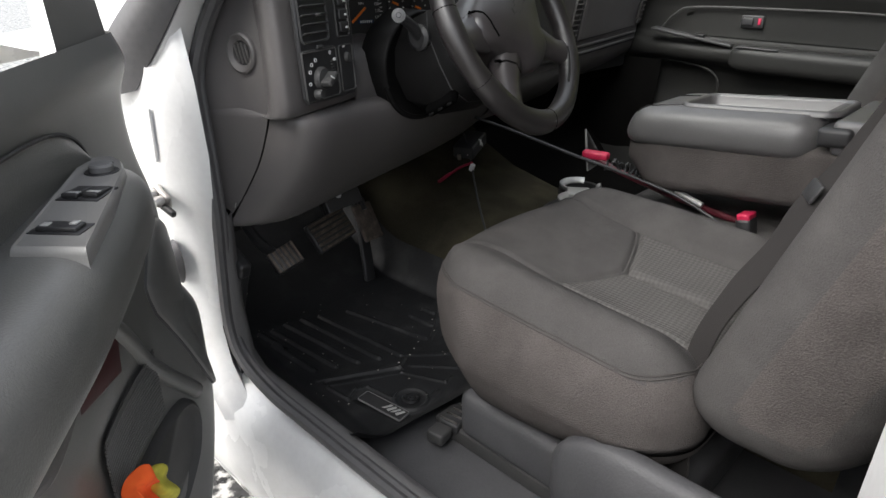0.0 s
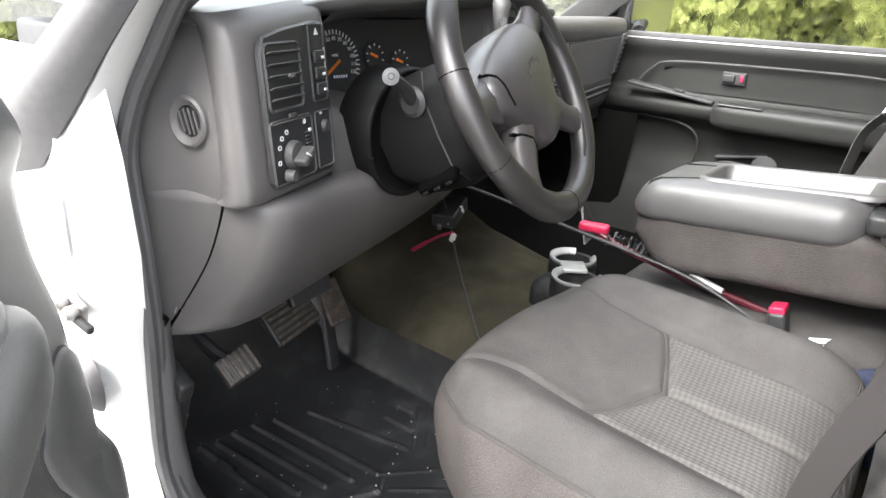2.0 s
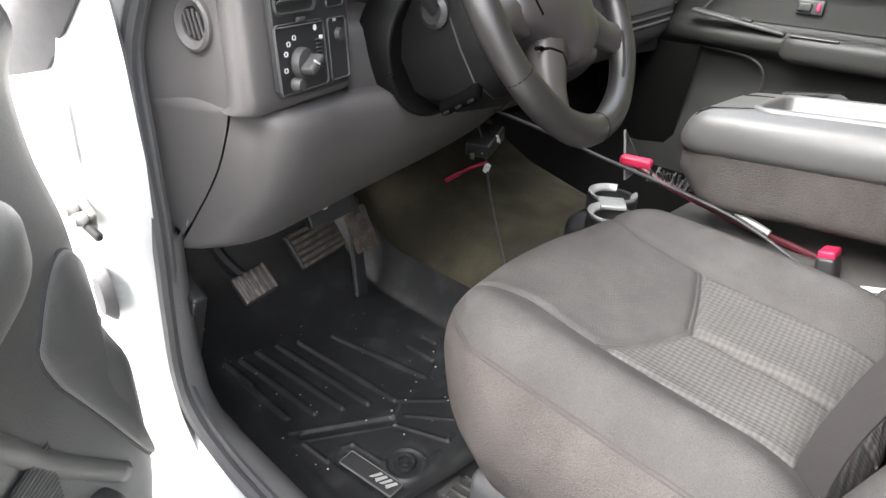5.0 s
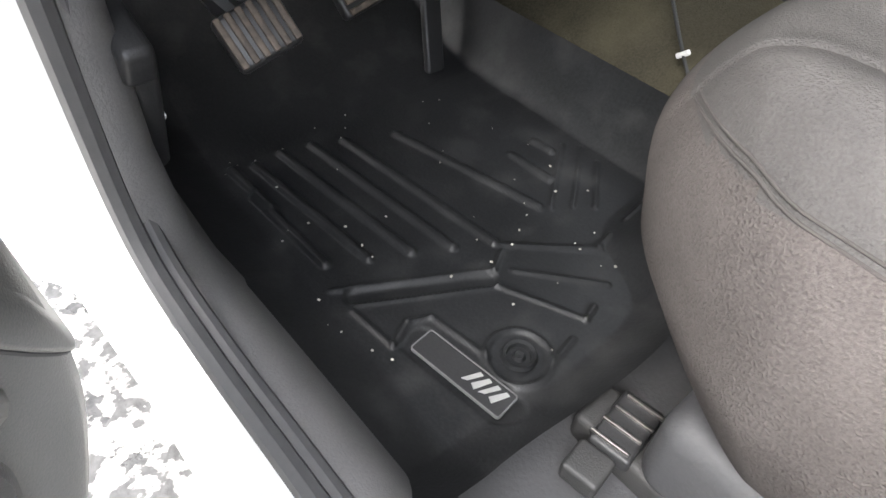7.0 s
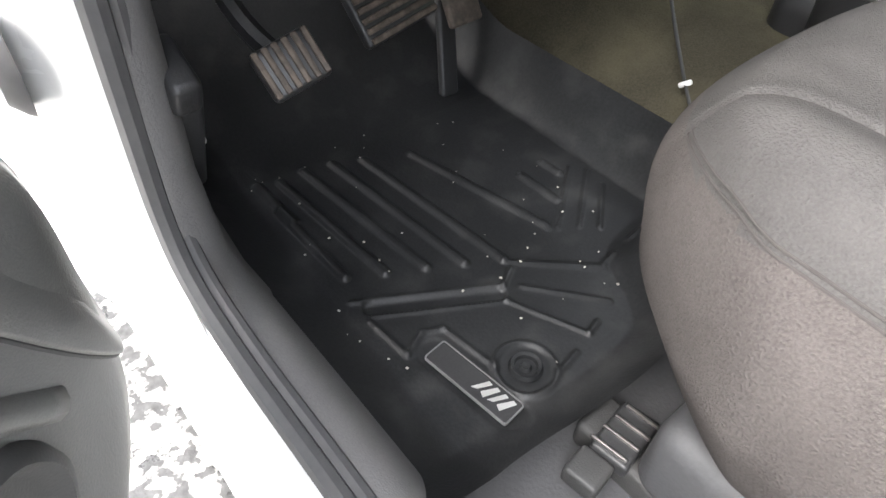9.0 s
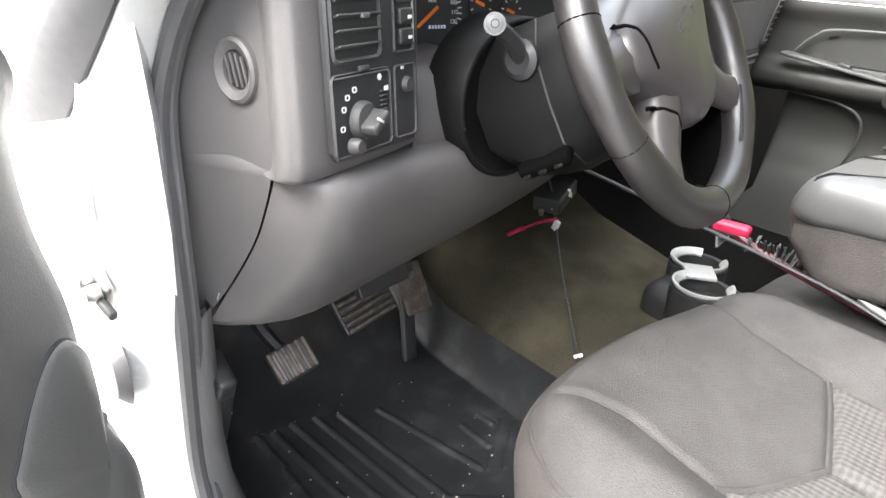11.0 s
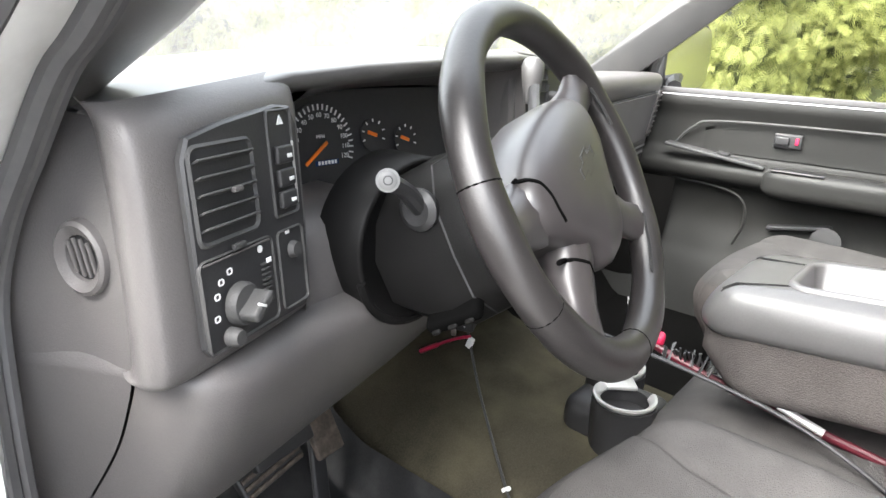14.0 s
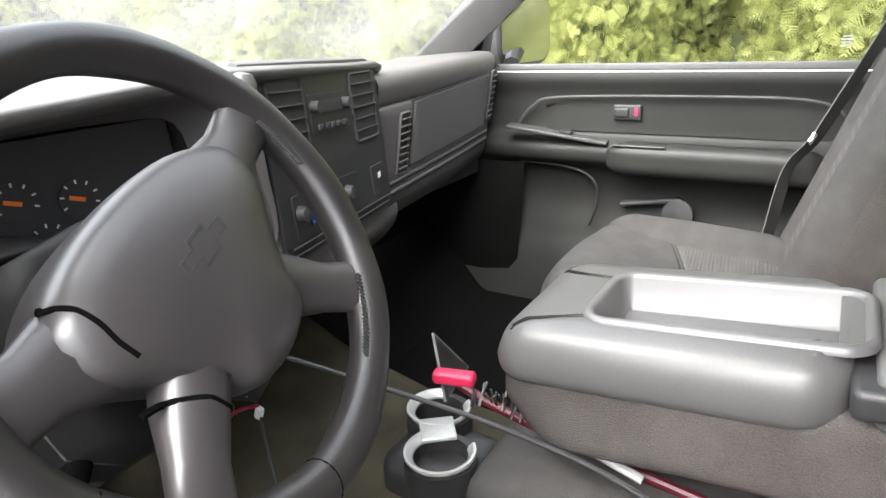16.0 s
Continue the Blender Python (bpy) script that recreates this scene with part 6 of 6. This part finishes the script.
panel = part("window_switch_panel", loft([panel_ring(-0.002, -0.030), panel_ring(-0.002, -0.002), panel_ring(0.0, 0.001), panel_ring(0.003, 0.003), panel_ring(0.0075, 0.0015), panel_ring(0.03, 0.0015)], True, True), SWITCH_GREY, door, "satin grey window switch panel", sharp=40)


def on_switches(a, b, rise=0.0015):
    """A place on the switch panel, x running along its length."""
    return Matrix.Translation(dp(a, b, PANEL_Z + rise)) @ dm.to_3x3().to_4x4() @ pose(0, 0, 0, 0, 0, -12)


part("switch_well", rbox((0.036, 0.036, 0.002), 0.0008, 2, on_switches(0.271, 0.010)), BLACK_PLASTIC, panel, "black switch recess")
for b in (0.018, 0.002):
    part("window_switch", rbox((0.026, 0.014, 0.005), 0.002, 2, on_switches(0.271, b, 0.003) @ pose(0, 0, 0, 0, 6)), BLACK_PLASTIC, panel)
    part("switch_edge", rbox((0.007, 0.010, 0.002), 0.0007, 1, on_switches(0.278, b, 0.0055) @ pose(0, 0, 0, 0, 10)), SILVER, panel, "worn pale switch edge")
part("lock_well", rbox((0.022, 0.040, 0.002), 0.0008, 2, on_switches(0.350, 0.004)), BLACK_PLASTIC, panel, "black switch recess")
part("lock_switch", rbox((0.015, 0.032, 0.005), 0.002, 2, on_switches(0.350, 0.004, 0.003)), BLACK_PLASTIC, panel)
for b in (-0.006, 0.014):
    part("lock_switch_edge", rbox((0.007, 0.006, 0.002), 0.0007, 1, on_switches(0.349, b, 0.0055)), SILVER, panel, "worn pale switch edge")
part("mirror_well", lathe([(0, 0.001), (0.0145, 0.001), (0.0155, 0.0), (0, 0.0)], 24, on_switches(0.207, 0.017)), BLACK_PLASTIC, panel, "black control recess")
part("mirror_control", lathe([(0.0105, 0.0), (0.011, 0.006), (0.0095, 0.008), (0.004, 0.0083), (0, 0.008)], 20, on_switches(0.207, 0.017)), CAP_GREY, panel, "grey round mirror control")
part("mirror_selector", rbox((0.007, 0.016, 0.003), 0.0008, 1, on_switches(0.182, 0.022, 0.002)), BLACK_PLASTIC, panel)
ARCH = [(0.155, 1.100), (0.162, 1.116), (0.180, 1.136), (0.22, 1.152), (0.28, 1.160), (0.36, 1.162), (0.60, 1.163), (0.95, 1.163)]
part("insert_panel", loft([spline([dp(s0, face_y(s0, zt - f * (zt - 1.095)) - 0.002 - 0.006 * math.sin(math.pi * min(1, f * 1.6)), zt - f * (zt - 1.095)) for f in (0, 0.06, 0.3, 0.7, 1.0)], 3) for s0, zt in [(p.x, p.z) for p in spline([(a, 0, b) for a, b in ARCH], 5)]]), DOOR_TRIM, door, "padded insert above the armrest", sharp=180)
part("insert_seam", tube([dp(p.x, face_y(p.x, p.z) - 0.003, p.z + 0.002) for p in spline([(a, 0, b) for a, b in ARCH], 5)], 0.0018, 6), DARK_TRIM, door)


def on_trim(pts, off=0.0):
    return [dp(p.x, face_y(p.x, p.z) - off, p.z) for p in spline([(a, 0, b) for a, b in pts], 5)]


SPEAKER = [(0.045, 1.000), (0.075, 0.990), (0.110, 0.960), (0.120, 0.930), (0.060, 0.80), (0.020, 0.735), (0.004, 0.725), (-0.006, 0.745), (-0.012, 0.82), (-0.010, 0.90), (0.005, 0.96), (0.022, 0.992)]
sp_out = [dp(p.x, face_y(p.x, p.z), p.z) for p in spline([(a, 0, b) for a, b in SPEAKER], 4, True)]
sp_mid = sum(sp_out, Vector()) / len(sp_out)
lift_v = dm.to_3x3() @ Vector((0, -1, 0))
speaker = part("speaker_panel", loft([[sp_mid.lerp(p, c) + lift_v * h for p in sp_out] for c, h in ((1.02, -0.004), (1.0, 0.004), (0.96, 0.007), (0.6, 0.010), (0.05, 0.011))], True), DOOR_TRIM, door, "raised speaker cover", sharp=60)
part("speaker_gap", tube(sp_out, 0.0026, 6, True), GAUGE_FACE, door)
part("slant_ridge", tube(on_trim([(0.27, 1.000), (0.20, 0.920), (0.13, 0.83), (0.067, 0.755)], -0.004), 0.012, 10), DOOR_TRIM, door, "slanting moulded ridge", sharp=180)
POCKET = [(0.115, 0.775), (0.090, 0.755), (0.085, 0.72), (0.11, 0.67), (0.18, 0.635), (0.34, 0.625), (0.46, 0.64), (0.48, 0.69), (0.42, 0.745), (0.30, 0.765), (0.19, 0.775)]
pk = [dp(p.x, face_y(p.x, p.z), p.z) for p in spline([(a, 0, b) for a, b in POCKET], 4, True)]
pk_mid = sum(pk, Vector()) / len(pk)
part("map_pocket", loft([[pk_mid.lerp(p, c) + lift_v * h for p in pk] for c, h in ((1.0, 0.0), (0.97, 0.010), (0.93, 0.012), (0.90, 0.006), (0.88, 0.002), (0.1, 0.001))], True), DARK_TRIM, door, "door pocket with a moulded rim", sharp=60)
part("pull_handle", tube(spline([dp(0.365, 0.040, 0.992), dp(0.372, 0.018, 0.984), dp(0.40, 0.014, 0.979), dp(0.452, 0.016, 0.966), dp(0.47, 0.040, 0.960)], 6), 0.007, 10), DASH, door, "glossy pull handle")
# a dim red reflection on the trim, built as a thin coloured plate
part("red_reflection", rbox((0.11, 0.004, 0.040), 0.006, 2, Matrix.Translation(dp(0.29, 0.030, 0.945)) @ dm.to_3x3().to_4x4() @ pose(0, 0, 0, 0, 15)), stuff("red_reflection_tint", (0.05, 0.012, 0.012), 0.4), door, "dull red reflection, painted as a plate on the door trim")
part("screw_cap", lathe([(0, 0.003), (0.008, 0.003), (0.010, 0.0), (0, 0)], 18, Matrix.Translation(dp(0.012, face_y(0.012, 0.905), 0.905)) @ dm.to_3x3().to_4x4() @ pose(0, 0, 0, 90)), DOOR_TRIM, door, "round plastic screw cap")
grille = part("speaker_grille", loft([on_trim([(0.15, z), (0.19, z), (0.23, z), (0.27, z), (0.31, z)], 0.004) for z in (0.79, 0.82, 0.85, 0.88)]), DARK_TRIM, door, "ribbed speaker grille", sharp=180)
for k in range(18):
    z = 0.792 + 0.0049 * k
    part("grille_rib", tube(on_trim([(0.152, z), (0.19, z), (0.23, z), (0.27, z), (0.308, z)], 0.005), 0.0013, 5), DOOR_TRIM, grille)
rag = thing("safety_vest", "crumpled orange and yellow cloth stuffed in the door pocket", "cloth", tuple(dp(0.20, 0.01, 0.70)))
part("orange_cloth", blob((0.045, 0.02, 0.07), (0.02, 0.009, 0.03), (16, 8, 24), lambda p: dp(0.302 - p.x + 0.010 * math.sin(p.z * 90), 0.014 + p.y + 0.008 * math.sin(p.x * 200 + p.z * 60), 0.792 + p.z + 0.010 * math.sin(p.x * 120))), stuff("orange_fabric", (0.95, 0.13, 0.02), 0.8, vary=0.2, bump=0.4), rag, "bright orange cloth", sharp=180)
part("yellow_cloth", blob((0.036, 0.025, 0.060), (0.016, 0.011, 0.025), (14, 8, 20), lambda p: dp(0.258 - p.x + 0.006 * math.sin(p.z * 80), 0.012 + p.y + 0.006 * math.sin(p.x * 150 + p.z * 90), 0.770 + p.z)), stuff("yellow_fabric", (0.50, 0.46, 0.06), 0.8, vary=0.25, bump=0.4), rag, "yellow-green cloth", sharp=180)
# hinges and check strap on the pillar
h = thing("door_hinge", "dark steel door check hinge with two bolts", "hinge", (-0.90, 0.33, 0.975))
part("leaf", rbox((0.010, 0.040, 0.026), 0.004, 2, pose(-0.900, 0.312, 0.985, 18)), METAL, h)
part("check_arm", rbox((0.008, 0.030, 0.010), 0.003, 2, pose(-0.905, 0.288, 0.975, 20, 0, 12)), DARK_TRIM, h)
for dy, dz in ((0.010, 0.004), (-0.012, 0.0)):
    part("bolt", lathe([(0, 0.012), (0.007, 0.012), (0.0085, 0.008), (0.0085, 0.0), (0.011, 0.0), (0, -0.002)], 12, pose(-0.905, 0.312 + dy, 0.985 + dz, 0, -90)), METAL, h, "steel bolt")
part("strap", rbox((0.004, 0.014, 0.075), 0.0015, 1, pose(-0.897, 0.318, 1.075, 4)), WHITE_PAINT, h, "white painted strap")
grom = thing("wiring_grommet", "black rubber wiring boot on the hinge pillar", "grommet", (-0.90, 0.31, 0.88))
part("boot", lathe([(0, 0.012), (0.016, 0.012), (0.022, 0.004), (0.024, 0.0), (0, 0)], 20, pose(-0.893, 0.318, 0.880, 0, -90) @ Matrix.Diagonal((1.5, 1, 1, 1))), SEAL, grom)

# ---- passenger's door ----
DOOR_DARK = stuff("door_pad", (0.020, 0.020, 0.019), 0.45, vary=0.1, scale=4, fine=600, bump=0.15, spec=0.3)
pdoor = thing("passenger_door", "closed passenger door with dark grey trim and armrest", "car door", (0.90, 0.1, 0.60))
PX = 0.865


def pface(y, z):
    x = PX
    x -= 0.022 * math.exp(-((z - 1.215) / 0.03) ** 2)
    x -= 0.050 * math.exp(-((z - 1.035) / 0.035) ** 4) * (1 / (1 + math.exp(-(0.55 - y) / 0.03)))
    x += 0.03 * math.exp(-((z - 0.90) / 0.09) ** 2)
    x -= 0.05 * max(0.0, (0.80 - z) / 0.2)
    return x


part("trim_panel", loft([[(pface(y, z), y, z) for y in [-0.62 + 0.035 * k for k in range(40)]] for z in [0.58 + 0.0135 * k for k in range(49)]]), DOOR_DARK, pdoor, sharp=180)
part("shell", rbox((0.06, 1.40, 0.80), 0.02, 2, pose(0.94, 0.06, 0.84)), WHITE_PAINT, pdoor, "white outer shell")
part("window_sweep", rbox((0.02, 1.10, 0.016), 0.004, 2, pose(0.872, -0.02, 1.238)), SEAL, pdoor)
ins = [[(pface(y, z) - 0.006 + 0.012 * (abs(2 * k / 24 - 1) ** 8), y, z) for z in [1.085 + 0.0105 * q - (0.028 * max(0, (abs(2 * k / 24 - 1) - 0.7) / 0.3) if q > 6 else 0) for q in range(9)]] for k, y in enumerate([0.40 - 0.70 * kk / 24 for kk in range(25)])]
part("insert_panel", loft(ins), DOOR_DARK, pdoor, "raised upper insert", sharp=180)
part("insert_bead", tube(spline([(0.845, 0.44, 1.10), (0.848, 0.40, 1.145), (0.846, 0.33, 1.168), (0.844, 0.0, 1.175), (0.844, -0.20, 1.172), (0.846, -0.27, 1.15), (0.848, -0.30, 1.10)], 8), 0.0035, 8), DARK_TRIM, pdoor)
part("handle_cup", rbox((0.012, 0.066, 0.036), 0.004, 2, pose(0.853, 0.160, 1.135)), BLACK_PLASTIC, pdoor, "black latch handle recess")
part("latch_handle", rbox((0.010, 0.034, 0.022), 0.004, 2, pose(0.846, 0.172, 1.135)), BLACK_PLASTIC, pdoor)
part("lock_mark", rbox((0.004, 0.008, 0.018), 0.001, 1, pose(0.845, 0.138, 1.137)), RED, pdoor, "red lock slider mark")
part("armrest_switch_panel", rbox((0.045, 0.26, 0.010), 0.004, 2, pose(0.822, 0.325, 1.082, 8, 0, 5)), DARK_TRIM, pdoor, "satin switch panel")
part("window_switch", rbox((0.018, 0.030, 0.008), 0.002, 1, pose(0.820, 0.300, 1.088, 8)), BLACK_PLASTIC, pdoor)
part("lock_switch", rbox((0.018, 0.024, 0.008), 0.002, 1, pose(0.820, 0.340, 1.085, 8)), BLACK_PLASTIC, pdoor)
part("armrest_pad", blob((0.07, 0.46, 0.075), (0.025, 0.05, 0.026), (10, 30, 10), lambda p: (0.826 + p.x, -0.035 + p.y, 1.032 + p.z)), DOOR_DARK, pdoor, "padded armrest", sharp=180)
part("grip_slot", rbox((0.05, 0.12, 0.006), 0.003, 1, pose(0.818, 0.115, 1.066)), BLACK_PLASTIC, pdoor)
part("pocket_slot", rbox((0.03, 0.15, 0.012), 0.005, 2, pose(0.882, 0.10, 0.915, -10)), GAUGE_FACE, pdoor)
part("cup_recess", lathe([(0.0, 0), (0.035, 0), (0.036, 0.01), (0, 0.012)], 20, pose(0.862, 0.03, 0.895, 0, -80)), BLACK_PLASTIC, pdoor)
part("front_ridge", tube(spline([(0.858, 0.46, 1.0), (0.858, 0.30, 0.99), (0.860, 0.24, 0.96), (0.862, 0.23, 0.90), (0.862, 0.25, 0.84)], 6), 0.004, 8), DOOR_DARK, pdoor)
part("window_frame", tube([(0.867, 0.555, 1.235), (0.858, 0.53, 1.33), (0.84, 0.46, 1.43), (0.77, 0.16, 1.62), (0.72, 0.0, 1.70), (0.70, -0.35, 1.71), (0.80, -0.335, 1.45), (0.868, -0.325, 1.235)], 0.016, 8), BLACK_PLASTIC, pdoor, "black window frame")
pg = part("window_glass", loft([[(0.880, 0.56, 1.23), (0.880, -0.33, 1.23)], [(0.83, 0.40, 1.45), (0.83, -0.34, 1.45)], [(0.74, 0.0, 1.70), (0.74, -0.35, 1.70)]]), CLEAR, pdoor, sharp=180)
pg.visible_shadow = False
part("window_sticker", joined(*[rbox((0.001, 0.022 - 0.005 * (k % 2), 0.003), 0.0003, 1, pose(0.874, -0.262, 1.275 + 0.006 * k, 0, -12)) for k in range(4)]), SILVER, pdoor, "pale illegible window sticker")
part("mirror_patch", loft([[(0.862, 0.58, 1.24), (0.862, 0.500, 1.24)], [(0.855, 0.57, 1.31), (0.857, 0.55, 1.29)]]), BLACK_PLASTIC, pdoor)
mirror = thing("side_mirror", "black side mirror outside the passenger window", "mirror", (1.10, 0.50, 1.25))
mir_m = basis((1.10, 0.535, 1.325), (0.975, -0.22, 0), (0, 0.0, 1))
part("mirror_shell", plate(rrect(0.250, 0.206, 0.058, 6), 0.07, mir_m, 0.006), BLACK_PLASTIC, mirror, "dark mirror housing")
part("mirror_glass", plate(rrect(0.227, 0.182, 0.048, 6), 0.003, mir_m @ pose(0, -0.004, 0)), CHROME, mirror, "mirror glass")
part("mirror_arm", tube([(0.93, 0.50, 1.24), (1.02, 0.54, 1.25), (1.14, 0.57, 1.28)], 0.022, 8), BLACK_PLASTIC, mirror)
